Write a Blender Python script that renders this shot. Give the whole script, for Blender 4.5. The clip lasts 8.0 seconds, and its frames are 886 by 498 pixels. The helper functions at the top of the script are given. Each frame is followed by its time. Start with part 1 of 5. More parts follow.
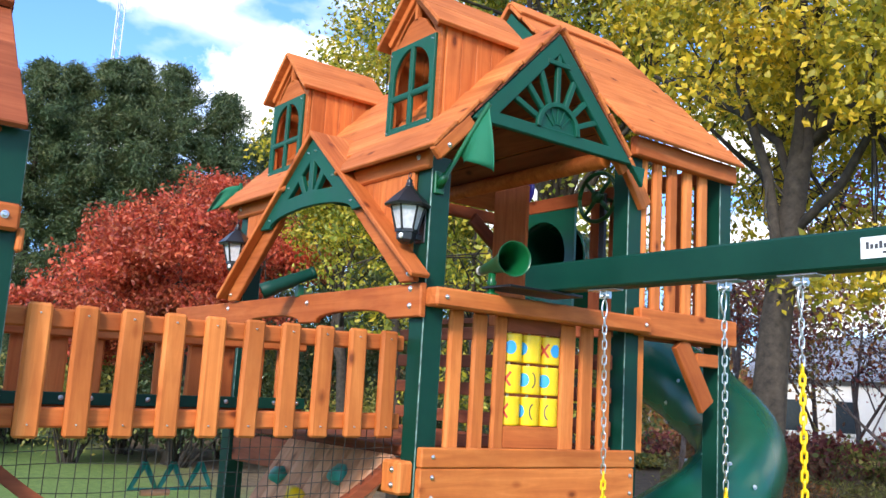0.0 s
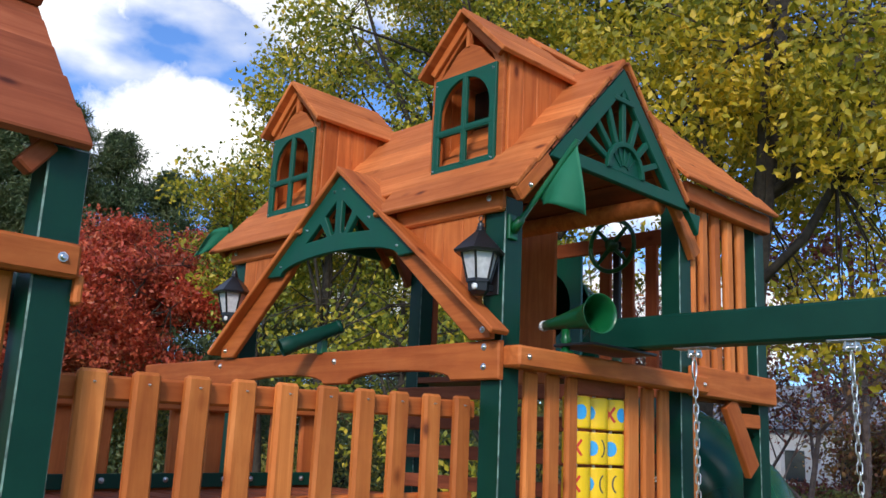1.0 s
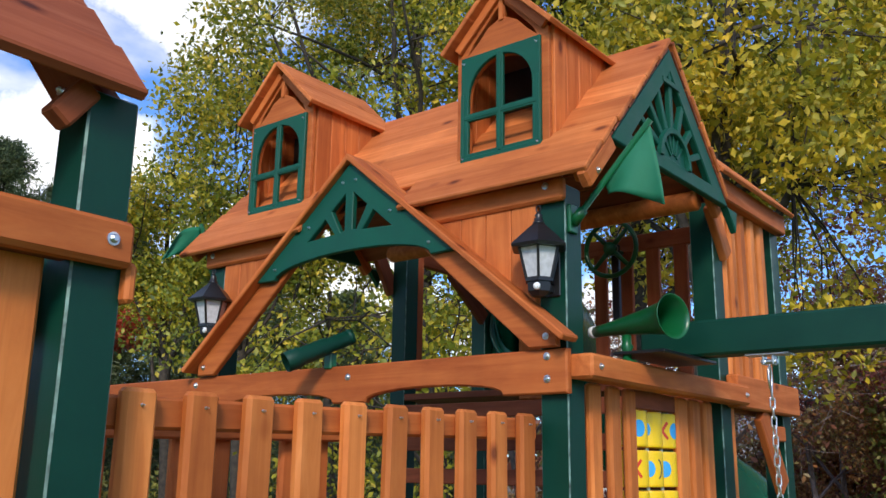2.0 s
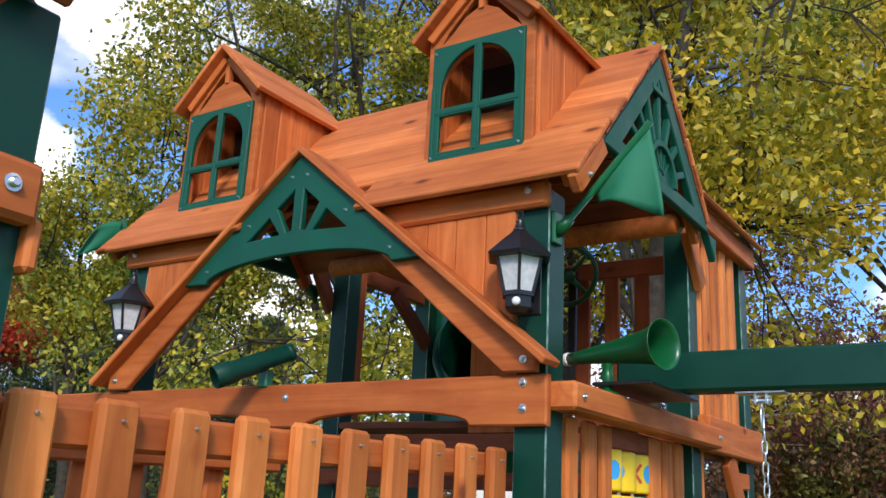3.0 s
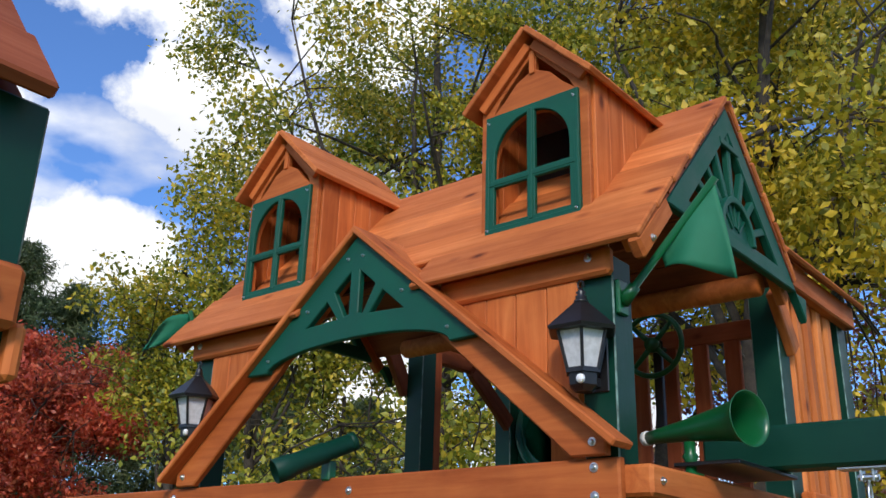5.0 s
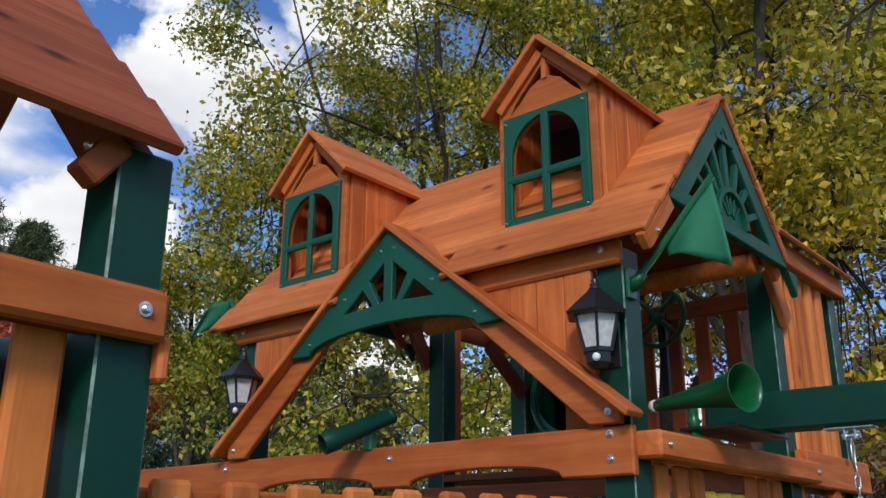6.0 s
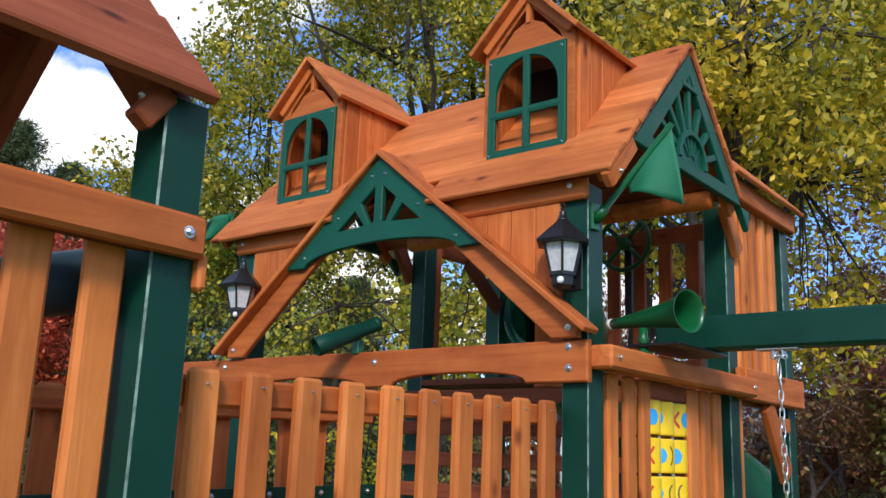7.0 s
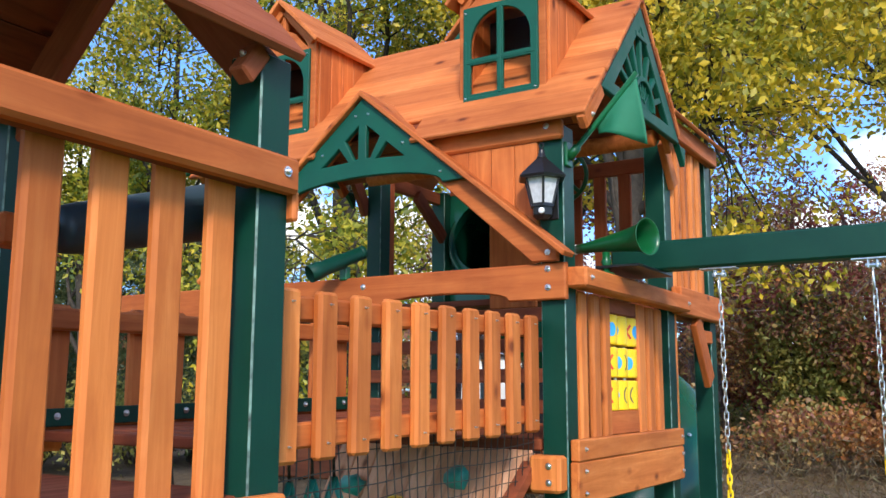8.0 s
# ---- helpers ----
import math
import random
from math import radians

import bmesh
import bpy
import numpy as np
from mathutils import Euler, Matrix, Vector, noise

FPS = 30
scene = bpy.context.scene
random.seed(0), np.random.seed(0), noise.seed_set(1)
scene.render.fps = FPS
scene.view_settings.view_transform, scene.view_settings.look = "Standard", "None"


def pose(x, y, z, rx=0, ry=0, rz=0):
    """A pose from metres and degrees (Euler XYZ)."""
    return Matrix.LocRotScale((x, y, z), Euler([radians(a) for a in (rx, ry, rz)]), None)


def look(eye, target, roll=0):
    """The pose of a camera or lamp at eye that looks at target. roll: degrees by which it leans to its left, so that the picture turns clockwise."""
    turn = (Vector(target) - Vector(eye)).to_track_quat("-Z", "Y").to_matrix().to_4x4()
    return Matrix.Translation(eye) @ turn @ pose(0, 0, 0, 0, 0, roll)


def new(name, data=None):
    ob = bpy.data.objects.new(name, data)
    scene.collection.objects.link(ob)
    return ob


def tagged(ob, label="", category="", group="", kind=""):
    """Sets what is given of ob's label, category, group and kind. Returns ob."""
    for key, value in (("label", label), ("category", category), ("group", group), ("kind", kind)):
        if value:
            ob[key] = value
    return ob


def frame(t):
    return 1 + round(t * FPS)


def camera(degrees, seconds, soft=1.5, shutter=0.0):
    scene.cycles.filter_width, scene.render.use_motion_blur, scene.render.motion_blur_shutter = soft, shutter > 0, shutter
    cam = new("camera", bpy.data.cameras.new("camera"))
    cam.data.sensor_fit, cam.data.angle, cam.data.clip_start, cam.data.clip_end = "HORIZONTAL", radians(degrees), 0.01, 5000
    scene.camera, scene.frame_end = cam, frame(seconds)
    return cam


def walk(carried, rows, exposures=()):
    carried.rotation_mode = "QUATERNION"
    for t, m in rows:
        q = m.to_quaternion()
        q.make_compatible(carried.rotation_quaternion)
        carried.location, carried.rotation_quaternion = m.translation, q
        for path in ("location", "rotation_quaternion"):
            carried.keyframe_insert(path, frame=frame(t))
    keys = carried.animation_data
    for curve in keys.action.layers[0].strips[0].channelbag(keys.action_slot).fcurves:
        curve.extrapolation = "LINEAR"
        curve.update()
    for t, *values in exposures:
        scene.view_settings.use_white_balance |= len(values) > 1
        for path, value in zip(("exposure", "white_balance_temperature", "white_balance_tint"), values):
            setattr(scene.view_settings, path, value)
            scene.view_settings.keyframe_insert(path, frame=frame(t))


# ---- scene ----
cam = camera(52.2, 8.0)
PATH = [
    (0, (-1.925, -2.63, 1.787), (-0.738, -1.052, 2.105), 3.4),
    (0.5, (-2.0, -2.282, 1.836), (-0.763, -0.776, 2.285), 5.4),
    (1, (-2.162, -1.914, 1.835), (-0.799, -0.517, 2.268), 2.6),
    (1.2, (-2.179, -1.78, 1.836), (-0.783, -0.413, 2.263), 2.0),
    (2.3, (-2.174, -1.157, 1.856), (-0.592, -0.033, 2.34), 0.5),
    (2.5, (-2.148, -1.09, 1.859), (-0.523, -0.029, 2.345), 0.6),
    (3, (-1.973, -0.994, 1.856), (-0.377, 0.076, 2.41), 2.9),
    (3.5, (-1.797, -0.951, 1.853), (-0.266, 0.196, 2.435), 3.8),
    (4, (-1.735, -0.955, 1.873), (-0.218, 0.217, 2.443), 3.3),
    (4.5, (-1.736, -0.99, 1.884), (-0.263, 0.181, 2.563), 3.2),
    (4.7, (-1.761, -0.995, 1.907), (-0.312, 0.19, 2.611), 2.7),
    (5.8, (-2.042, -1.097, 1.877), (-0.623, 0.144, 2.544), 0.0),
    (6, (-2.092, -1.13, 1.878), (-0.644, 0.096, 2.511), 0.2),
    (6.5, (-2.2, -1.208, 1.862), (-0.714, 0.012, 2.412), 1.9),
    (7, (-2.327, -1.317, 1.834), (-0.812, -0.09, 2.282), 2.1),
    (7.5, (-2.522, -1.307, 1.818), (-0.917, -0.182, 2.216), 1.1),
    (8, (-2.774, -1.235, 1.761), (-1.095, -0.193, 2.068), 0.2),
]
EXPOSURES = [(0, 0.8), (0.5, 0.28), (1, -0.05), (2.5, 0.12), (3, 0.18), (4, 0.13), (4.7, 0.0), (5.8, -0.42), (6.5, -0.22), (7, 0.08), (7.5, 0.42), (8, 0.54)]
walk(cam, [(t, look(eye, target, roll)) for t, eye, target, roll in PATH], EXPOSURES)

# ---- light ----
world = bpy.data.worlds.new("sky")
scene.world = world
world.use_nodes = True
SUN_AZ, SUN_EL = radians(214.0), radians(32.0)


def link(nt, a, b):
    nt.links.new(a, b)


def build_sky():
    nt = world.node_tree
    nt.nodes.clear()
    out = nt.nodes.new("ShaderNodeOutputWorld")
    bg = nt.nodes.new("ShaderNodeBackground")
    sky = nt.nodes.new("ShaderNodeTexSky")
    sky.sky_type = "NISHITA"
    sky.sun_disc = False
    sky.sun_elevation = SUN_EL
    sky.sun_rotation = radians(90) - SUN_AZ
    co = nt.nodes.new("ShaderNodeTexCoord")
    mp = nt.nodes.new("ShaderNodeMapping")
    mp.inputs["Scale"].default_value = (1.0, 1.0, 1.9)
    mp.inputs["Location"].default_value = (0.9, 0.35, 0.2)
    no = nt.nodes.new("ShaderNodeTexNoise")
    no.inputs["Scale"].default_value = 2.6
    no.inputs["Detail"].default_value = 9.0
    no.inputs["Roughness"].default_value = 0.45
    ra = nt.nodes.new("ShaderNodeValToRGB")
    ra.color_ramp.elements[0].position = 0.57
    ra.color_ramp.elements[0].color = (0, 0, 0, 1)
    ra.color_ramp.elements[1].position = 0.64
    ra.color_ramp.elements[1].color = (1, 1, 1, 1)
    no2 = nt.nodes.new("ShaderNodeTexNoise")
    no2.inputs["Scale"].default_value = 5.0
    no2.inputs["Detail"].default_value = 6.0
    cr = nt.nodes.new("ShaderNodeValToRGB")
    cr.color_ramp.elements[0].position = 0.35
    cr.color_ramp.elements[0].color = (8.2, 8.4, 8.9, 1)
    cr.color_ramp.elements[1].position = 0.6
    cr.color_ramp.elements[1].color = (12.0, 11.9, 11.7, 1)
    blue = nt.nodes.new("ShaderNodeMix")
    blue.data_type = "RGBA"
    blue.blend_type = "MULTIPLY"
    blue.inputs["Factor"].default_value = 1.0
    blue.inputs["B"].default_value = (0.8, 1.2, 1.85, 1)
    mix = nt.nodes.new("ShaderNodeMix")
    mix.data_type = "RGBA"
    # billowing cumulus heaps: (bearing, height, half width) in degrees
    billow = nt.nodes.new("ShaderNodeTexNoise")
    billow.inputs["Scale"].default_value = 9.0
    billow.inputs["Detail"].default_value = 7.0
    billow.inputs["Roughness"].default_value = 0.58
    link(nt, co.outputs["Generated"], billow.inputs["Vector"])
    cover = ra.outputs["Color"]
    for az, el, half in ((62.5, 18.3, 6.5), (56.0, 28.0, 6.5), (64.0, 35.5, 7.0), (71.5, 25.5, 6.5), (48.0, 11.0, 9.0), (46.0, 35.0, 7.0), (36.0, 17.0, 6.0), (30.0, 8.0, 8.0), (10.0, 7.0, 7.0), (-4.0, 9.0, 7.0), (100.0, 24.0, 12.0), (-20.0, 25.0, 12.0), (150.0, 30.0, 14.0), (250.0, 22.0, 12.0), (305.0, 30.0, 13.0)):
        c = Vector((math.cos(radians(el)) * math.cos(radians(az)), math.cos(radians(el)) * math.sin(radians(az)), math.sin(radians(el))))
        off = nt.nodes.new("ShaderNodeVectorMath")
        off.operation = "SUBTRACT"
        off.inputs[1].default_value = c
        link(nt, co.outputs["Generated"], off.inputs[0])
        tall = nt.nodes.new("ShaderNodeVectorMath")
        tall.operation = "MULTIPLY"
        tall.inputs[1].default_value = (1.0, 1.0, 1.7)
        link(nt, off.outputs["Vector"], tall.inputs[0])
        far = nt.nodes.new("ShaderNodeVectorMath")
        far.operation = "LENGTH"
        link(nt, tall.outputs["Vector"], far.inputs[0])
        rough = nt.nodes.new("ShaderNodeMath")
        rough.operation = "MULTIPLY_ADD"
        rough.inputs[1].default_value = 0.26
        link(nt, billow.outputs["Fac"], rough.inputs[0])
        link(nt, far.outputs["Value"], rough.inputs[2])
        edge = nt.nodes.new("ShaderNodeMapRange")
        edge.inputs["From Min"].default_value = radians(half) + 0.13
        edge.inputs["From Max"].default_value = radians(half) + 0.095
        link(nt, rough.outputs["Value"], edge.inputs["Value"])
        both = nt.nodes.new("ShaderNodeMath")
        both.operation = "MAXIMUM"
        link(nt, cover, both.inputs[0])
        link(nt, edge.outputs["Result"], both.inputs[1])
        cover = both.outputs["Value"]
    link(nt, co.outputs["Generated"], mp.inputs["Vector"])
    link(nt, mp.outputs["Vector"], no.inputs["Vector"])
    link(nt, mp.outputs["Vector"], no2.inputs["Vector"])
    link(nt, no.outputs["Fac"], ra.inputs["Fac"])
    link(nt, no2.outputs["Fac"], cr.inputs["Fac"])
    link(nt, sky.outputs["Color"], blue.inputs["A"])
    link(nt, cover, mix.inputs["Factor"])
    link(nt, blue.outputs["Result"], mix.inputs["A"])
    link(nt, cr.outputs["Color"], mix.inputs["B"])
    link(nt, mix.outputs["Result"], bg.inputs["Color"])
    bg.inputs["Strength"].default_value = 0.125
    link(nt, bg.outputs["Background"], out.inputs["Surface"])


build_sky()
sun = new("sun", bpy.data.lights.new("sun", "SUN"))
sun.data.energy = 2.75
sun.data.angle = radians(11.0)
sun.data.color = (1.0, 0.9, 0.76)
sun.matrix_world = look((10 * math.cos(SUN_AZ), 10 * math.sin(SUN_AZ), 10 * math.tan(SUN_EL)), (0, 0, 0))


# ---- materials ----
def material(name):
    m = bpy.data.materials.new(name)
    m.use_nodes = True
    return m, m.node_tree, m.node_tree.nodes["Principled BSDF"]


def ramp(nt, stops):
    r = nt.nodes.new("ShaderNodeValToRGB")
    e = r.color_ramp.elements
    while len(e) < len(stops):
        e.new(0.5)
    for k, (p, c) in zip(e, stops):
        k.position = p
        k.color = (*c, 1)
    return r


def mixrgb(nt, kind, fac, a, b):
    m = nt.nodes.new("ShaderNodeMix")
    m.data_type = "RGBA"
    m.blend_type = kind
    for sock, v in (("Factor", fac), ("A", a), ("B", b)):
        if isinstance(v, (int, float, tuple)):
            m.inputs[sock].default_value = v
        else:
            link(nt, v, m.inputs[sock])
    return m.outputs["Result"]


def bump(nt, p, height, strength, distance):
    b = nt.nodes.new("ShaderNodeBump")
    b.inputs["Strength"].default_value = strength
    b.inputs["Distance"].default_value = distance
    link(nt, height, b.inputs["Height"])
    link(nt, b.outputs["Normal"], p.inputs["Normal"])


def noise_node(nt, vec, scale, detail=4.0, rough=0.55, dist=0.0):
    n = nt.nodes.new("ShaderNodeTexNoise")
    n.inputs["Scale"].default_value = scale
    n.inputs["Detail"].default_value = detail
    n.inputs["Roughness"].default_value = rough
    n.inputs["Distortion"].default_value = dist
    if vec is not None:
        link(nt, vec, n.inputs["Vector"])
    return n


def local_coords(nt, stretch):
    """Object coordinates shifted by the object's random value and stretched."""
    co = nt.nodes.new("ShaderNodeTexCoord")
    oi = nt.nodes.new("ShaderNodeObjectInfo")
    mul = nt.nodes.new("ShaderNodeMath")
    mul.operation = "MULTIPLY"
    mul.inputs[1].default_value = 37.0
    link(nt, oi.outputs["Random"], mul.inputs[0])
    add = nt.nodes.new("ShaderNodeVectorMath")
    add.operation = "ADD"
    link(nt, co.outputs["Object"], add.inputs[0])
    link(nt, mul.outputs["Value"], add.inputs[1])
    mp = nt.nodes.new("ShaderNodeMapping")
    mp.inputs["Scale"].default_value = stretch
    link(nt, add.outputs["Vector"], mp.inputs["Vector"])
    return mp.outputs["Vector"], oi.outputs["Random"], add.outputs["Vector"]


def cedar(name, dark, mid, light, rough=0.55):
    m, nt, p = material(name)
    vec, rnd, plain = local_coords(nt, (1.1, 13.0, 13.0))
    g = noise_node(nt, vec, 2.0, 6.0, 0.62, 0.8)
    col = ramp(nt, [(0.3, dark), (0.5, mid), (0.72, light)])
    link(nt, g.outputs["Fac"], col.inputs["Fac"])
    vk, _, _ = local_coords(nt, (5.0, 9.0, 9.0))
    vo = nt.nodes.new("ShaderNodeTexVoronoi")
    vo.inputs["Scale"].default_value = 0.9
    link(nt, vk, vo.inputs["Vector"])
    kn = ramp(nt, [(0.06, (0.22, 0.14, 0.1)), (0.11, (0.7, 0.6, 0.52)), (0.17, (1, 1, 1))])
    link(nt, vo.outputs["Distance"], kn.inputs["Fac"])
    c1 = mixrgb(nt, "MULTIPLY", 0.9, col.outputs["Color"], kn.outputs["Color"])
    tone = ramp(nt, [(0.0, (0.78, 0.72, 0.68)), (0.5, (1.0, 1.0, 1.0)), (1.0, (1.2, 1.22, 1.25))])
    link(nt, rnd, tone.inputs["Fac"])
    c2 = mixrgb(nt, "MULTIPLY", 1.0, c1, tone.outputs["Color"])
    st = noise_node(nt, plain, 3.0, 5.0, 0.6)
    sr = ramp(nt, [(0.35, (0.82, 0.78, 0.76)), (0.6, (1.06, 1.06, 1.06))])
    link(nt, st.outputs["Fac"], sr.inputs["Fac"])
    c3 = mixrgb(nt, "MULTIPLY", 1.0, c2, sr.outputs["Color"])
    link(nt, c3, p.inputs["Base Color"])
    rr = ramp(nt, [(0.3, (rough + 0.1,) * 3), (0.7, (rough - 0.08,) * 3)])
    link(nt, g.outputs["Fac"], rr.inputs["Fac"])
    link(nt, rr.outputs["Color"], p.inputs["Roughness"])
    fine = noise_node(nt, vec, 9.0, 4.0, 0.7)
    bump(nt, p, fine.outputs["Fac"], 0.25, 0.0015)
    p.inputs["Specular IOR Level"].default_value = 0.28
    return m


def paint(name, base, rough=0.32, wear=(0.0, 0.0, 0.0), amount=0.0):
    m, nt, p = material(name)
    vec, rnd, plain = local_coords(nt, (2.0, 14.0, 14.0))
    n = noise_node(nt, plain, 6.0, 6.0, 0.65)
    lo = tuple(c * 0.8 for c in base)
    hi = tuple(c * 1.15 for c in base)
    col = ramp(nt, [(0.3, lo), (0.7, hi)])
    link(nt, n.outputs["Fac"], col.inputs["Fac"])
    out = col.outputs["Color"]
    if amount:
        w = noise_node(nt, plain, 40.0, 8.0, 0.75)
        wr = ramp(nt, [(1 - amount, (0, 0, 0)), (1 - amount + 0.05, (1, 1, 1))])
        link(nt, w.outputs["Fac"], wr.inputs["Fac"])
        out = mixrgb(nt, "MIX", wr.outputs["Color"], out, (*wear, 1))
    link(nt, out, p.inputs["Base Color"])
    rr = ramp(nt, [(0.3, (rough * 0.8,) * 3), (0.7, (rough * 1.35,) * 3)])
    link(nt, n.outputs["Fac"], rr.inputs["Fac"])
    link(nt, rr.outputs["Color"], p.inputs["Roughness"])
    g = noise_node(nt, vec, 6.0, 5.0, 0.6)
    bump(nt, p, g.outputs["Fac"], 0.18, 0.0015)
    p.inputs["Specular IOR Level"].default_value = 0.26
    return m


def plain_mat(name, base, rough=0.5, metal=0.0, spread=0.15, scale=12.0):
    m, nt, p = material(name)
    co = nt.nodes.new("ShaderNodeTexCoord")
    n = noise_node(nt, co.outputs["Object"], scale, 5.0, 0.6)
    col = ramp(nt, [(0.3, tuple(c * (1 - spread) for c in base)), (0.7, tuple(c * (1 + spread) for c in base))])
    link(nt, n.outputs["Fac"], col.inputs["Fac"])
    link(nt, col.outputs["Color"], p.inputs["Base Color"])
    p.inputs["Roughness"].default_value = rough
    p.inputs["Metallic"].default_value = metal
    return m


def leaf_mat(name, stops, rough=0.5):
    m, nt, p = material(name)
    geo = nt.nodes.new("ShaderNodeNewGeometry")
    col = ramp(nt, stops)
    link(nt, geo.outputs["Random Per Island"], col.inputs["Fac"])
    n = noise_node(nt, geo.outputs["Position"], 0.9, 3.0)
    tone = ramp(nt, [(0.32, (0.55, 0.68, 0.6)), (0.68, (1.3, 1.15, 1.0))])
    link(nt, n.outputs["Fac"], tone.inputs["Fac"])
    c = mixrgb(nt, "MULTIPLY", 1.0, col.outputs["Color"], tone.outputs["Color"])
    link(nt, c, p.inputs["Base Color"])
    p.inputs["Roughness"].default_value = rough
    tr = nt.nodes.new("ShaderNodeBsdfTranslucent")
    link(nt, c, tr.inputs["Color"])
    mx = nt.nodes.new("ShaderNodeMixShader")
    mx.inputs["Fac"].default_value = 0.38
    link(nt, p.outputs["BSDF"], mx.inputs[1])
    link(nt, tr.outputs["BSDF"], mx.inputs[2])
    link(nt, mx.outputs["Shader"], nt.nodes["Material Output"].inputs["Surface"])
    return m


WOOD = cedar("stained_cedar", (0.380, 0.0916, 0.0210), (0.490, 0.1262, 0.0280), (0.590, 0.1748, 0.0430), 0.66)
WOOD_ROOF = cedar("stained_roof_board", (0.440, 0.1141, 0.0280), (0.540, 0.1515, 0.0370), (0.640, 0.2038, 0.0560), 0.7)
WOOD_PALE = cedar("stained_picket", (0.460, 0.1216, 0.0260), (0.570, 0.1664, 0.0360), (0.680, 0.2291, 0.0580), 0.62)
# darker cedar for undersides and inner boards: dark stain plus painted shade
WOOD_SHADED = cedar("stained_shaded_board", (0.160, 0.0393, 0.0160), (0.235, 0.0561, 0.0220), (0.310, 0.0804, 0.0300), 0.65)
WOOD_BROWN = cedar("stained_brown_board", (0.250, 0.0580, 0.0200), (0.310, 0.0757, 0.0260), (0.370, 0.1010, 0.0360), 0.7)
EDGE = plain_mat("worn_paint_edge", (0.1, 0.175, 0.15), 0.5, 0, 0.9, 28.0)
GREEN = paint("green_timber_paint", (0.002, 0.04, 0.025), 0.42, (0.12, 0.2, 0.16), 0.2)
TRIM = paint("green_trim_paint", (0.003, 0.073, 0.045), 0.5)
PLASTIC = plain_mat("green_plastic", (0.004, 0.09, 0.026), 0.3, 0, 0.08, 4.0)
SLIDE = plain_mat("slide_plastic", (0.004, 0.075, 0.046), 0.27, 0, 0.1, 3.0)
FLAG = plain_mat("green_nylon", (0.006, 0.15, 0.072), 0.7, 0, 0.12, 9.0)
# black fittings; also the painted darkness behind the dormers' upper panes
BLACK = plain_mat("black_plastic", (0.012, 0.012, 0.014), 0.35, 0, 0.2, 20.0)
NAVY = plain_mat("navy_foam", (0.02, 0.045, 0.06), 0.5, 0, 0.15, 9.0)
BLUE = plain_mat("blue_plastic", (0.012, 0.012, 0.22), 0.35, 0, 0.1, 6.0)
STEEL = plain_mat("zinc_steel", (0.62, 0.63, 0.64), 0.3, 1.0, 0.12, 60.0)
YELLOW = plain_mat("yellow_plastic", (0.85, 0.55, 0.008), 0.35, 0, 0.06, 8.0)
RED = plain_mat("red_print", (0.6, 0.035, 0.015), 0.5)
SKYBLUE = plain_mat("blue_print", (0.03, 0.32, 0.72), 0.5)
TEAL = plain_mat("teal_plastic", (0.01, 0.24, 0.2), 0.4)
WHITE = plain_mat("white_label", (0.8, 0.8, 0.8), 0.5, 0, 0.03)
INK = plain_mat("dark_print", (0.05, 0.05, 0.06), 0.6)
FROST = plain_mat("frosted_glass", (0.55, 0.55, 0.57), 0.35, 0, 0.15, 70.0)
ROPE = plain_mat("black_net_cord", (0.02, 0.018, 0.015), 0.8)
BARK = plain_mat("bark", (0.04, 0.03, 0.022), 0.92, 0, 0.6, 16.0)
TWIG = plain_mat("bare_twig_bark", (0.15, 0.11, 0.1), 0.9, 0, 0.4, 9.0)
SIDING = plain_mat("white_siding", (0.78, 0.76, 0.72), 0.6, 0, 0.05, 2.0)
SHINGLE = plain_mat("grey_shingle", (0.2, 0.21, 0.24), 0.85, 0, 0.3, 5.0)
GLASS = plain_mat("dark_window", (0.03, 0.04, 0.05), 0.08)
MAST = plain_mat("mast_steel", (0.45, 0.5, 0.6), 0.5, 0.4)
RAMP = cedar("weathered_ramp_board", (0.45, 0.215, 0.115), (0.6, 0.31, 0.18), (0.7, 0.41, 0.26), 0.75)
LEAF_YG = leaf_mat("yellow_green_leaf", [(0.0, (0.1, 0.13, 0.02)), (0.35, (0.25, 0.28, 0.03)), (0.7, (0.48, 0.43, 0.04)), (1.0, (0.74, 0.55, 0.06))])
LEAF_GOLD = leaf_mat("golden_leaf", [(0.0, (0.17, 0.175, 0.02)), (0.35, (0.4, 0.345, 0.025)), (0.75, (0.66, 0.48, 0.03)), (1.0, (0.76, 0.55, 0.06))])
LEAF_RED = leaf_mat("red_maple_leaf", [(0.0, (0.28, 0.035, 0.022)), (0.5, (0.56, 0.085, 0.045)), (1.0, (0.74, 0.2, 0.1))])
NEEDLE = leaf_mat("evergreen_needle", [(0.0, (0.04, 0.07, 0.03)), (0.6, (0.09, 0.135, 0.055)), (1.0, (0.18, 0.21, 0.1))])
BRUSH = leaf_mat("autumn_brush_leaf", [(0.0, (0.22, 0.085, 0.065)), (0.25, (0.33, 0.13, 0.09)), (0.5, (0.26, 0.24, 0.08)), (0.8, (0.52, 0.21, 0.07)), (1.0, (0.5, 0.36, 0.18))])
MAROON = leaf_mat("maroon_brush_leaf", [(0.0, (0.19, 0.045, 0.05)), (0.6, (0.32, 0.08, 0.075)), (1.0, (0.44, 0.2, 0.12))])
OLIVE = leaf_mat("olive_brush_leaf", [(0.0, (0.15, 0.18, 0.045)), (0.6, (0.3, 0.3, 0.075)), (1.0, (0.5, 0.42, 0.13))])
RUST = leaf_mat("rust_brush_leaf", [(0.0, (0.2, 0.07, 0.03)), (0.6, (0.4, 0.15, 0.045)), (1.0, (0.5, 0.26, 0.08))])
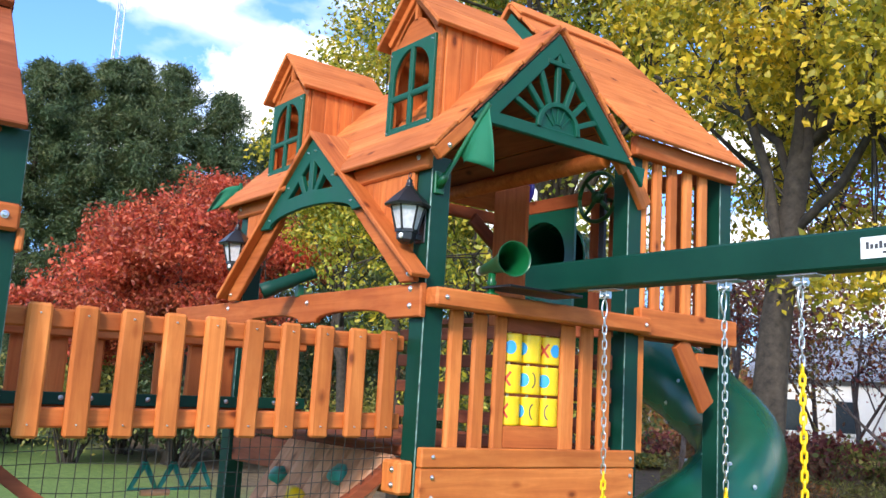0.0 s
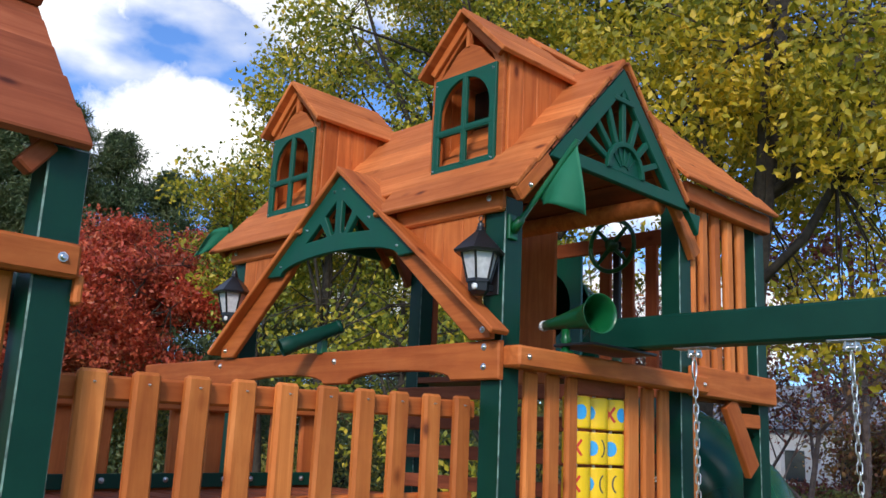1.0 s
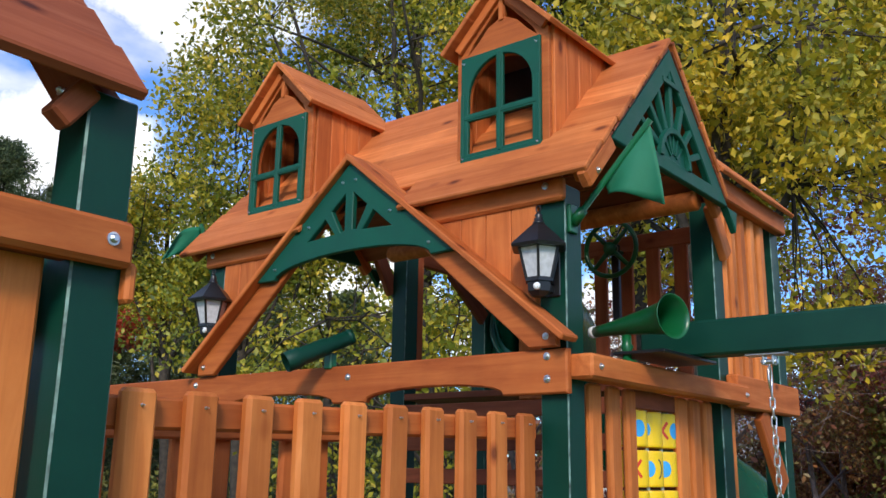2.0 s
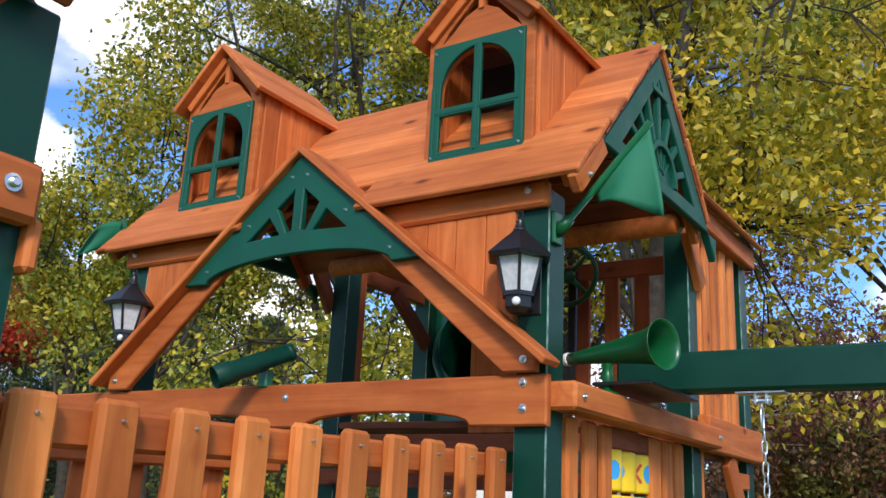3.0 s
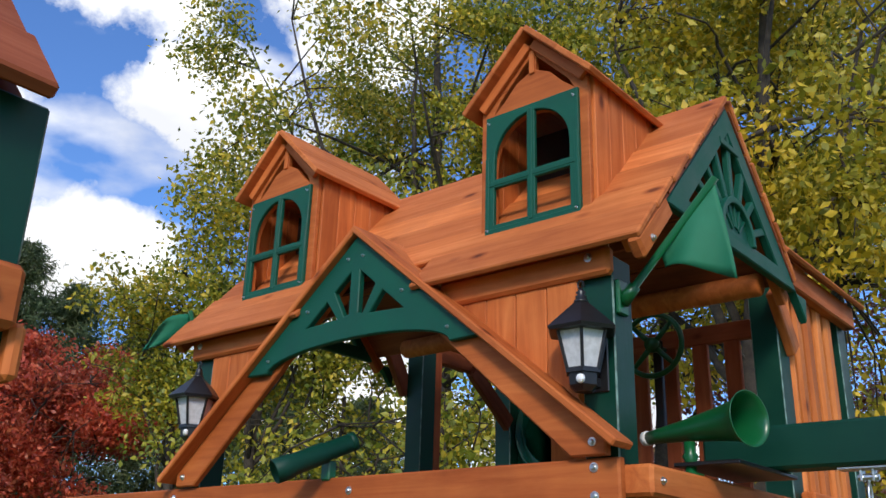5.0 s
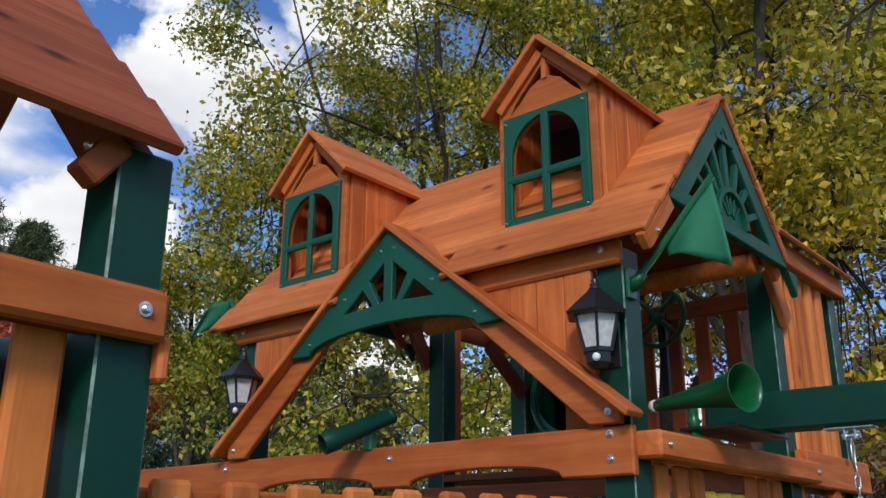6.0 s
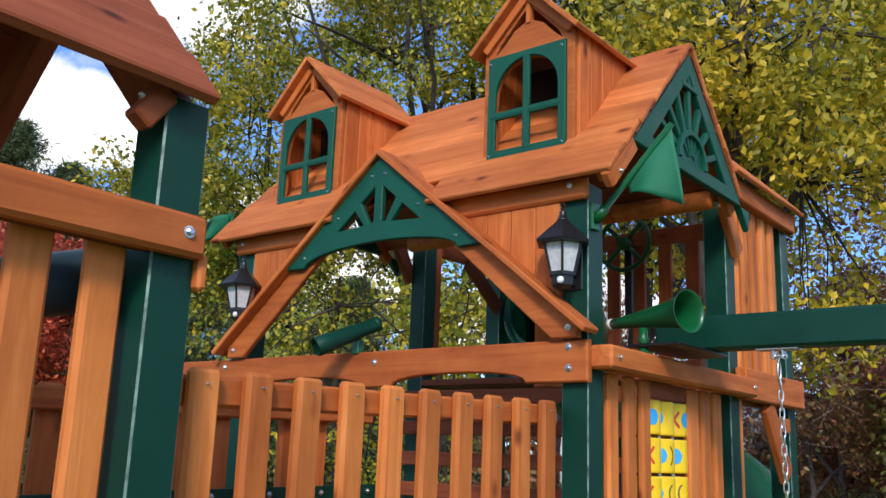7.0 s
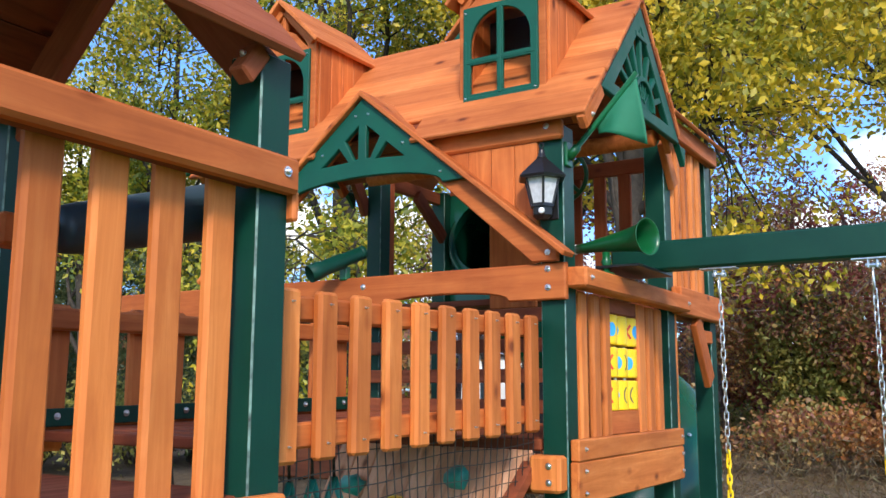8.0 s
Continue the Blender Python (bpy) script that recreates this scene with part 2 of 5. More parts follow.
WEED = leaf_mat("dry_weed", [(0.0, (0.075, 0.045, 0.025)), (0.5, (0.15, 0.1, 0.055)), (0.85, (0.23, 0.165, 0.09)), (1.0, (0.1, 0.11, 0.035))])


def ground_mat():
    m, nt, p = material("lawn_and_leaf_litter")
    geo = nt.nodes.new("ShaderNodeNewGeometry")
    n = noise_node(nt, geo.outputs["Position"], 9.0, 8.0, 0.7)
    lawn = ramp(nt, [(0.3, (0.06, 0.11, 0.02)), (0.55, (0.12, 0.19, 0.035)), (0.75, (0.2, 0.24, 0.06))])
    link(nt, n.outputs["Fac"], lawn.inputs["Fac"])
    n2 = noise_node(nt, geo.outputs["Position"], 5.0, 9.0, 0.75)
    litter = ramp(nt, [(0.3, (0.06, 0.04, 0.023)), (0.5, (0.135, 0.092, 0.05)), (0.7, (0.25, 0.175, 0.095))])
    link(nt, n2.outputs["Fac"], litter.inputs["Fac"])
    sx = nt.nodes.new("ShaderNodeSeparateXYZ")
    link(nt, geo.outputs["Position"], sx.inputs["Vector"])
    n3 = noise_node(nt, geo.outputs["Position"], 0.35, 4.0)
    ma = nt.nodes.new("ShaderNodeMath")
    ma.operation = "MULTIPLY_ADD"
    ma.inputs[1].default_value = 4.0
    link(nt, n3.outputs["Fac"], ma.inputs[0])
    link(nt, sx.outputs["X"], ma.inputs[2])
    mr = nt.nodes.new("ShaderNodeMapRange")
    mr.inputs["From Min"].default_value = 5.5
    mr.inputs["From Max"].default_value = 7.5
    link(nt, ma.outputs["Value"], mr.inputs["Value"])
    c = mixrgb(nt, "MIX", mr.outputs["Result"], lawn.outputs["Color"], litter.outputs["Color"])
    link(nt, c, p.inputs["Base Color"])
    p.inputs["Roughness"].default_value = 0.95
    bump(nt, p, n.outputs["Fac"], 0.6, 0.03)
    return m


GROUND_MAT = ground_mat()
GROUND = 0.12


# ---- building helpers ----
def mesh_of(name, bm, mat, smooth=False):
    me = bpy.data.meshes.new(name)
    bm.normal_update()
    bm.to_mesh(me)
    bm.free()
    for mt in (mat if isinstance(mat, (list, tuple)) else [mat]):
        me.materials.append(mt)
    if smooth:
        for f in me.polygons:
            f.use_smooth = True
    return me


def thing(name, label, category, at=(0, 0, 0), group="", kind=""):
    e = new(name)
    e.location = at
    e.empty_display_size = 0.1
    return tagged(e, label, category, group, kind)


WORLD_AT = {}


def hang(ob, parent, m):
    """Puts ob at the world pose m under its parent."""
    base = WORLD_AT.get(parent.name)
    if base is None:
        base = Matrix.Translation(parent.location) if parent.parent is None else Matrix()
    ob.parent = parent
    ob.matrix_basis = base.inverted() @ m
    WORLD_AT[ob.name] = m.copy()
    return ob


def part(name, bm, mat, parent, label="", m=None, smooth=False):
    ob = new(name, mesh_of(name, bm, mat, smooth))
    hang(ob, parent, m or Matrix())
    return tagged(ob, label)


def box_bm(lx, ly, lz, bev=0.004, bm=None, m=None, segs=1):
    b = bmesh.new()
    bmesh.ops.create_cube(b, size=1.0, matrix=Matrix.Diagonal((lx, ly, lz, 1)))
    if bev:
        bmesh.ops.bevel(b, geom=list(b.edges), offset=min(bev, 0.45 * min(lx, ly, lz)), segments=segs, affect="EDGES", profile=0.6)
    if m is not None:
        bmesh.ops.transform(b, matrix=m, verts=b.verts)
    if bm is None:
        return b
    tmp = bpy.data.meshes.new("t")
    b.to_mesh(tmp)
    b.free()
    bm.from_mesh(tmp)
    bpy.data.meshes.remove(tmp)
    return bm


def axes(p0, p1, normal):
    x = (Vector(p1) - Vector(p0)).normalized()
    n = Vector(normal)
    n = (n - x * n.dot(x)).normalized()
    y = n.cross(x)
    m = Matrix((x, y, n)).transposed().to_4x4()
    m.translation = (Vector(p0) + Vector(p1)) / 2
    return m


def board(name, parent, p0, p1, w, t, normal, mat=None, bev=0.006, label=""):
    """A timber from p0 to p1 along its middle, w wide, t thick along normal."""
    length = (Vector(p1) - Vector(p0)).length
    return part(name, box_bm(length, w, t, bev), mat or WOOD, parent, label, axes(p0, p1, normal))


def block(name, parent, x0, x1, y0, y1, z0, z1, mat=None, bev=0.006, label=""):
    """A timber from its bounds; its grain runs along its longest side."""
    d = (x1 - x0, y1 - y0, z1 - z0)
    c = ((x0 + x1) / 2, (y0 + y1) / 2, (z0 + z1) / 2)
    k = d.index(max(d))
    if k == 0:
        return board(name, parent, (x0, c[1], c[2]), (x1, c[1], c[2]), d[1], d[2], (0, 0, 1), mat, bev, label)
    if k == 1:
        return board(name, parent, (c[0], y0, c[2]), (c[0], y1, c[2]), d[0], d[2], (0, 0, 1), mat, bev, label)
    return board(name, parent, (c[0], c[1], z0), (c[0], c[1], z1), d[1], d[0], (1, 0, 0), mat, bev, label)


def prism(name, parent, outline, origin, u, v, depth, mat, holes=(), bev=0.003, label="", smooth=False):
    """A flat shape with the outline (and holes) in the plane u, v at origin, depth thick along u x v."""
    bm = bmesh.new()
    loops = []
    for ring in (outline, *holes):
        vs = [bm.verts.new((a, b, 0)) for a, b in ring]
        loops += [bm.edges.new((vs[i], vs[(i + 1) % len(vs)])) for i in range(len(vs))]
    bmesh.ops.triangle_fill(bm, edges=loops, use_beauty=True, use_dissolve=False)
    ext = bmesh.ops.extrude_face_region(bm, geom=list(bm.faces))
    bmesh.ops.translate(bm, verts=[g for g in ext["geom"] if isinstance(g, bmesh.types.BMVert)], vec=(0, 0, depth))
    bmesh.ops.recalc_face_normals(bm, faces=bm.faces)
    if bev:
        sharp = [e for e in bm.edges if len(e.link_faces) == 2 and e.calc_face_angle() > 1.2 and abs(e.verts[0].co.z - e.verts[1].co.z) < 1e-5]
        bmesh.ops.bevel(bm, geom=sharp, offset=bev, segments=1, affect="EDGES", profile=0.6)
    u, v = Vector(u), Vector(v)
    m = Matrix((u, v, u.cross(v))).transposed().to_4x4()
    m.translation = origin
    return part(name, bm, mat, parent, label, m, smooth)


def lathe_bm(profile, n=24, bm=None, m=None):
    """A turned shape from (radius, height) pairs."""
    b = bm or bmesh.new()
    rings = []
    for r, h in profile:
        rings.append([b.verts.new((max(r, 1e-4) * math.cos(2 * math.pi * i / n), max(r, 1e-4) * math.sin(2 * math.pi * i / n), h)) for i in range(n)])
    if m is not None:
        for ring in rings:
            for v in ring:
                v.co = m @ v.co
    for a, c in zip(rings, rings[1:]):
        for i in range(n):
            b.faces.new((a[i], a[(i + 1) % n], c[(i + 1) % n], c[i]))
    b.faces.new(rings[0][::-1])
    b.faces.new(rings[-1])
    return b


def tube_bm(points, radii, n=8, bm=None, caps=True):
    b = bm or bmesh.new()
    pts = [Vector(p) for p in points]
    if isinstance(radii, (int, float)):
        radii = [radii] * len(pts)
    side = None
    rings = []
    for i, p in enumerate(pts):
        d = (pts[min(i + 1, len(pts) - 1)] - pts[max(i - 1, 0)]).normalized()
        if side is None:
            side = d.orthogonal().normalized()
        side = (side - d * side.dot(d)).normalized()
        other = d.cross(side)
        rings.append([b.verts.new(p + radii[i] * (math.cos(2 * math.pi * k / n) * side + math.sin(2 * math.pi * k / n) * other)) for k in range(n)])
    for a, c in zip(rings, rings[1:]):
        for k in range(n):
            b.faces.new((a[k], a[(k + 1) % n], c[(k + 1) % n], c[k]))
    if caps:
        b.faces.new(rings[0][::-1])
        b.faces.new(rings[-1])
    return b


BOLT_MESH = {}


def bolt(parent, at, out, r=0.011):
    """A zinc carriage bolt and washer on a face that looks along out."""
    if r not in BOLT_MESH:
        b = lathe_bm([(r, 0), (r, 0.0025), (r * 0.62, 0.003), (r * 0.62, 0.007), (r * 0.4, 0.0095)], 14)
        BOLT_MESH[r] = mesh_of("bolt", b, STEEL, False)
    ob = new("bolt", BOLT_MESH[r])
    m = Vector(out).to_track_quat("Z", "Y").to_matrix().to_4x4()
    m.translation = at
    return hang(ob, parent, m)


def arc(cx, cy, r, a0, a1, n):
    return [(cx + r * math.cos(radians(a0 + (a1 - a0) * i / n)), cy + r * math.sin(radians(a0 + (a1 - a0) * i / n))) for i in range(n + 1)]

# ---- ground ----
def build_ground():
    bm = bmesh.new()
    bmesh.ops.create_grid(bm, x_segments=60, y_segments=60, size=1.0)
    for v in bm.verts:
        r = math.hypot(v.co.x, v.co.y)
        k = 6 + 700 * r ** 3
        v.co.x *= k
        v.co.y *= k
        d = math.hypot(v.co.x, v.co.y)
        v.co.z = GROUND + (0.12 * noise.noise(Vector((v.co.x * 0.12, v.co.y * 0.12, 3.0))) * min(1, max(0, d - 4) / 8))
    ob = new("ground", mesh_of("ground", bm, GROUND_MAT, True))
    tagged(ob, "autumn lawn turning to brown leaf litter", "ground", kind="structure")


build_ground()


# ---- playhouse tower ----
tower = thing("playhouse_tower", "orange-stained cedar playhouse tower with green posts and dormers", "playhouse", (0.5, 0.8, GROUND))
EAVE_X, EAVE_Z, RIDGE_X, RIDGE_Z = -0.10, 2.655, 0.50, 3.275
SLOPE = (RIDGE_Z - EAVE_Z) / (RIDGE_X - EAVE_X)
MID_Y = 0.797


def roof_z(x):
    return EAVE_Z + (x - EAVE_X) * SLOPE


def post(parent, x, y, top, label=""):
    """A square green post whose edges are worn pale."""
    bm = box_bm(top - GROUND, 0.089, 0.089, 0.0036)
    bm.normal_update()
    for f in bm.faces:
        if max(abs(c) for c in f.normal) < 0.95:
            f.material_index = 1
    return part("post", bm, [GREEN, EDGE], parent, label, axes((x, y, GROUND), (x, y, top), (1, 0, 0)))


def roof_planks(parent, eave, ridge, along0, along1, count, axis, mat=WOOD_ROOF, t=0.018, gap=None):
    """Lapped planks from the eave (a, z) up to the ridge (a, z); they run along the other ground axis."""
    (a0, z0), (a1, z1) = eave, ridge
    length = math.hypot(a1 - a0, z1 - z0)
    da, dz = (a1 - a0) / length, (z1 - z0) / length
    flip = -1 if a1 > a0 else 1
    na, nz = flip * dz, abs(da)
    step = length / count
    for i in range(count):
        s = (i + 0.5) * step
        lift = t * 0.5
        ca, cz = a0 + da * s + na * lift, z0 + dz * s + nz * lift
        tilt = 0.045
        ta, tz = na - da * tilt, nz - dz * tilt
        j = random.uniform(-0.004, 0.004)
        w = step - 0.0045 + (0.006 if i == 0 else 0)
        if axis == "y" and gap and i == 0:
            board("roof_plank", parent, (ca, along0 + j, cz), (ca, gap[0], cz), w, t, (ta, 0, tz), mat, 0.004)
            board("roof_plank", parent, (ca, gap[1], cz), (ca, along1 + j, cz), w, t, (ta, 0, tz), mat, 0.004)
        elif axis == "y":
            board("roof_plank", parent, (ca, along0 + j, cz), (ca, along1 + j, cz), w, t, (ta, 0, tz), mat, 0.004)
        else:
            board("roof_plank", parent, (along0 + j, ca, cz), (along1 + j, ca, cz), w, t, (0, ta, tz), mat, 0.004)


# posts
post(tower, 0.0245, 0.04, 2.66)
post(tower, 1.10, 0.04, 2.90)
post(tower, 1.758, 0.04, 2.92)
post(tower, 0.0245, 1.575, 2.66)
post(tower, 1.10, 1.575, 2.90)
post(tower, 1.742, 1.575, 2.92)

# front header board with two shallow arches
hd = [(0.018, 2.057), (0.018, 2.180), (-2.32, 2.180), (-2.32, 2.057)]
for y0, y1 in ((1.43, 0.88), (0.735, 0.195)):
    c, h = (y0 + y1) / 2, abs(y0 - y1) / 2
    hd += [(-(c + h * math.cos(math.pi * i / 12)), 2.057 + 0.038 * math.sin(math.pi * i / 12) ** 0.8) for i in range(13)]
prism("header_board", tower, hd, (-0.02, 0, 0), (0, -1, 0), (0, 0, 1), 0.028, WOOD, bev=0.005, label="arched orange header board")
for y, z in ((0.045, 2.16), (0.045, 2.098), (0.811, 2.142), (1.62, 2.15)):
    bolt(tower, (-0.048, y, z), (-1, 0, 0))
# board inside, level with the deck; deck and joists in the shade-darkened cedar
block("deck_board", tower, 0.0, 1.05, 0.10, 1.54, 1.56, 1.60, WOOD_SHADED)
block("deck_joist", tower, 0.07, 1.05, 0.0, 0.04, 1.46, 1.55, WOOD_SHADED)
block("deck_joist", tower, 0.0, 0.04, 0.09, 1.53, 1.42, 1.55, WOOD_SHADED)
block("block", tower, -0.085, -0.02, -0.004, 0.107, 1.435, 1.552, WOOD_PALE, 0.01)
bolt(tower, (-0.085, 0.035, 1.52), (-1, 0, 0))
bolt(tower, (-0.085, 0.035, 1.468), (-1, 0, 0))

# eave board and wall planks over the arch
block("eave_board", tower, -0.05, -0.02, -0.012, 0.51, 2.606, 2.675, WOOD, 0.008)
block("eave_board", tower, -0.05, -0.02, 1.085, 1.62, 2.606, 2.675, WOOD, 0.008)
block("eave_filler", tower, -0.04, -0.0205, 0.0, 0.51, 2.6755, 2.705, WOOD, 0.002)
block("eave_filler", tower, -0.04, -0.0205, 1.085, 1.615, 2.6755, 2.705, WOOD, 0.002)
bolt(tower, (-0.05, 0.043, 2.652), (-1, 0, 0))
bolt(tower, (-0.05, 1.575, 2.652), (-1, 0, 0))


def cap_z(y):
    return 2.898 - 0.816 * abs(y - MID_Y)


for side in (1, -1):
    for k in range(6):
        a, b = 0.45 - k * 0.0925, 0.45 - (k + 1) * 0.0925 + 0.002
        ya, yb = MID_Y - side * (MID_Y - a), MID_Y - side * (MID_Y - b)
        lo = min(ya, yb), max(ya, yb)
        if min(lo) < 0.085 and side == 1:
            lo = (max(lo[0], 0.086), lo[1])
        if max(lo) > 1.53 and side == -1:
            lo = (lo[0], min(lo[1], 1.529))
        if lo[1] - lo[0] < 0.02:
            continue
        z0, z1 = cap_z(lo[0]) - 0.09, cap_z(lo[1]) - 0.09
        prism("wall_plank", tower, [(z0, lo[0]), (2.64, lo[0]), (2.64, lo[1]), (z1, lo[1])], (-0.018, 0, 0), (0, 0, 1), (0, 1, 0), 0.018, WOOD, bev=0.003)

# small entrance gable
for side in (1, -1):
    foot_y = MID_Y - side * 0.845
    foot = (foot_y, cap_z(foot_y))
    top = (MID_Y, 2.898)
    n = Vector((0, -side * 0.812, 1)).normalized()
    off = n * -0.011
    board("gable_cap", tower, (-0.0705, foot[0] + off.y, foot[1] + off.z), (-0.0705, top[0] + off.y, top[1] + off.z), 0.083, 0.02, n, WOOD, 0.004)
    for w0, w1, run in ((-0.029, 0.055, 0.2), (0.056, 0.16, 0.1)):
        mid = (MID_Y - side * run, cap_z(MID_Y - side * run))
        board("gable_roof_plank", tower, ((w0 + w1) / 2, mid[0] + off.y, mid[1] + off.z), ((w0 + w1) / 2, top[0] + off.y, top[1] + off.z), w1 - w0, 0.02, n, WOOD_ROOF, 0.003)
    # sloping rafter with a level foot
    ys = [foot_y + side * 0.05, MID_Y, MID_Y, foot_y + side * 0.142]
    pts = [(-(ys[0]), cap_z(ys[0]) - 0.022), (-MID_Y, 2.873), (-MID_Y, 2.792), (-(ys[3]), 2.183), (-(ys[0]), 2.183)]
    prism("gable_rafter", tower, pts, (-0.044, 0, 0), (0, -1, 0), (0, 0, 1), 0.024, WOOD, bev=0.004)
    bolt(tower, (-0.068, 0.036 if side == 1 else 1.556, 2.213), (-1, 0, 0), 0.010)

tr = [(-0.455, 2.499), (0, 2.868), (0.455, 2.499)] + [(0.36 * math.cos(math.pi * i / 16), 2.497 + 0.062 * math.sin(math.pi * i / 16)) for i in range(17)]
hr = [(0.019, 2.631), (0.019, 2.758), (0.082, 2.707), (0.037, 2.627)]
hr2 = [(0.066, 2.623), (0.112, 2.682), (0.193, 2.616)]
holes = [hr, hr2, [(-a, b) for a, b in hr[::-1]], [(-a, b) for a, b in hr2[::-1]]]
prism("gable_truss", tower, tr, (-0.0685, MID_Y, 0), (0, -1, 0), (0, 0, 1), 0.022, TRIM, holes, 0.003, "green painted fan truss with arched lower edge")
for a, b in ((0.03, 2.80), (-0.03, 2.80), (0.19, 2.665), (-0.19, 2.665), (0.355, 2.535), (-0.355, 2.535)):
    bolt(tower, (-0.0905, MID_Y + a, b), (-1, 0, 0), 0.0045)

# main roof
roof_planks(tower, (EAVE_X, EAVE_Z), (RIDGE_X, RIDGE_Z), -0.125, 1.715, 6, "y", gap=(0.57, 1.025))
roof_planks(tower, (0.93, roof_z(2 * RIDGE_X - 0.93)), (RIDGE_X, RIDGE_Z), -0.125, 1.715, 6, "y")
# added layer under the planks, darkened to carry the shade below the roof
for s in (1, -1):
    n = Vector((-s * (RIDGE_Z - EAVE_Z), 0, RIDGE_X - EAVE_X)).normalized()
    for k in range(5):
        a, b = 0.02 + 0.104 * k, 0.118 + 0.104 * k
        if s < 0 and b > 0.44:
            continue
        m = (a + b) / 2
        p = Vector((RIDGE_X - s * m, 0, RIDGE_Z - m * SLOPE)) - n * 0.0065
        board("soffit_board", tower, (p.x, -0.118, p.z), (p.x, 1.708, p.z), 0.14, 0.008, n, WOOD_SHADED, 0.001)
for y in (-0.068, 1.69):
    for s in (1, -1):
        board("rake_rafter", tower, (RIDGE_X - s * (0.56 if s > 0 else 0.45), y, RIDGE_Z - 0.032 - (0.56 if s > 0 else 0.45) * SLOPE), (RIDGE_X, y, RIDGE_Z - 0.032), 0.055, 0.03, (0, 1, 0), WOOD, 0.004)
board("rafter_tail", tower, (-0.085, -0.103, 2.632), (0.07, -0.103, 2.632 + 0.155 * SLOPE), 0.058, 0.034, (0, 1, 0), WOOD, 0.008)
bolt(tower, (-0.035, -0.12, 2.672), (0, -1, 0), 0.009)
part("tie_beam", lathe_bm([(0.030, 0), (0.037, 0.008), (0.037, 1.502), (0.030, 1.51)], 20), WOOD, tower, "round timber tie beam", axes((0.88, -0.03, 2.825), (0.88, 1.48, 2.825), (1, 0, 0)) @ Matrix.Translation((-0.755, 0, 0)) @ Matrix.Rotation(radians(90), 4, "Y"), True)
block("tie_beam", tower, 0.40, 0.46, -0.05, 1.62, 3.14, 3.20, WOOD_SHADED, 0.01)

# sunburst gable
GX, GZ = 0.52, 2.845


def rafter_line(dx, drop):
    return RIDGE_Z - drop - abs(dx) * SLOPE


outer = [(-0.43, GZ - 0.045), (-0.40, rafter_line(0.40, 0.02)), (0, RIDGE_Z - 0.02), (0.47, rafter_line(0.47, 0.02)), (0.52, rafter_line(0.52, 0.02)), (0.535, GZ - 0.045), (0.44, GZ - 0.045)]
hole = [(-0.298, GZ + 0.006), (0, RIDGE_Z - 0.108), (0.298, GZ + 0.006)]
prism("sunburst_frame", tower, outer, (GX - 0.02, -0.088, 0), (1, 0, 0), (0, 0, 1), 0.026, TRIM, [hole], 0.004, "green painted gable frame")
prism("sun_disc", tower, arc(0, 0, 0.112, 0, 180, 18), (GX - 0.015, -0.099, GZ), (1, 0, 0), (0, 0, 1), 0.008, TRIM, bev=0.002)
prism("sun_rim", tower, arc(0, 0, 0.118, 0, 180, 20) + arc(0, 0, 0.098, 180, 0, 20), (GX - 0.015, -0.104, GZ), (1, 0, 0), (0, 0, 1), 0.018, TRIM, bev=0.002)
for a in (22, 45, 68, 90, 112, 135, 158):
    d = (math.cos(radians(a)), math.sin(radians(a)))
    reach = min(0.33, (RIDGE_Z - 0.10 - GZ) / (d[1] + abs(d[0]) * SLOPE))
    board("sun_ray", tower, (GX - 0.015 + d[0] * 0.11, -0.1, GZ + d[1] * 0.11), (GX - 0.015 + d[0] * reach, -0.1, GZ + d[1] * reach), 0.024, 0.02, (0, -1, 0), TRIM, 0.003)
    if a in (45, 68, 90, 112, 135):
        board("sun_rib", tower, (GX - 0.015 + d[0] * 0.03, -0.109, GZ + d[1] * 0.03), (GX - 0.015 + d[0] * 0.1, -0.109, GZ + d[1] * 0.1), 0.008, 0.006, (0, -1, 0), TRIM, 0.001)
board("sun_sill", tower, (GX - 0.14, -0.107, GZ - 0.004), (GX + 0.11, -0.107, GZ - 0.004), 0.016, 0.014, (0, -1, 0), TRIM, 0.002)
board("apex_bar", tower, (GX - 0.085, -0.112, 3.125), (GX + 0.045, -0.112, 3.125), 0.02, 0.01, (0, -1, 0), TRIM, 0.002)


# back gable frame, gusset, top beam and knee brace of the wing; gusset and brace coloured as shaded
prism("back_gable_frame", tower, outer, (GX - 0.02, 1.702, 0), (1, 0, 0), (0, 0, 1), 0.026, TRIM, [hole], 0.004)
board("gusset", tower, (1.07, 1.632, 2.69), (0.96, 1.632, 2.86), 0.075, 0.03, (0, -1, 0), WOOD_SHADED, 0.004)
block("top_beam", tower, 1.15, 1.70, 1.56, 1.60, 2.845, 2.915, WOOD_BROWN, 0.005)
board("knee_brace", tower, (1.42, 1.545, 2.85), (1.71, 1.545, 2.64), 0.08, 0.03, (0, -1, 0), WOOD_SHADED, 0.004)


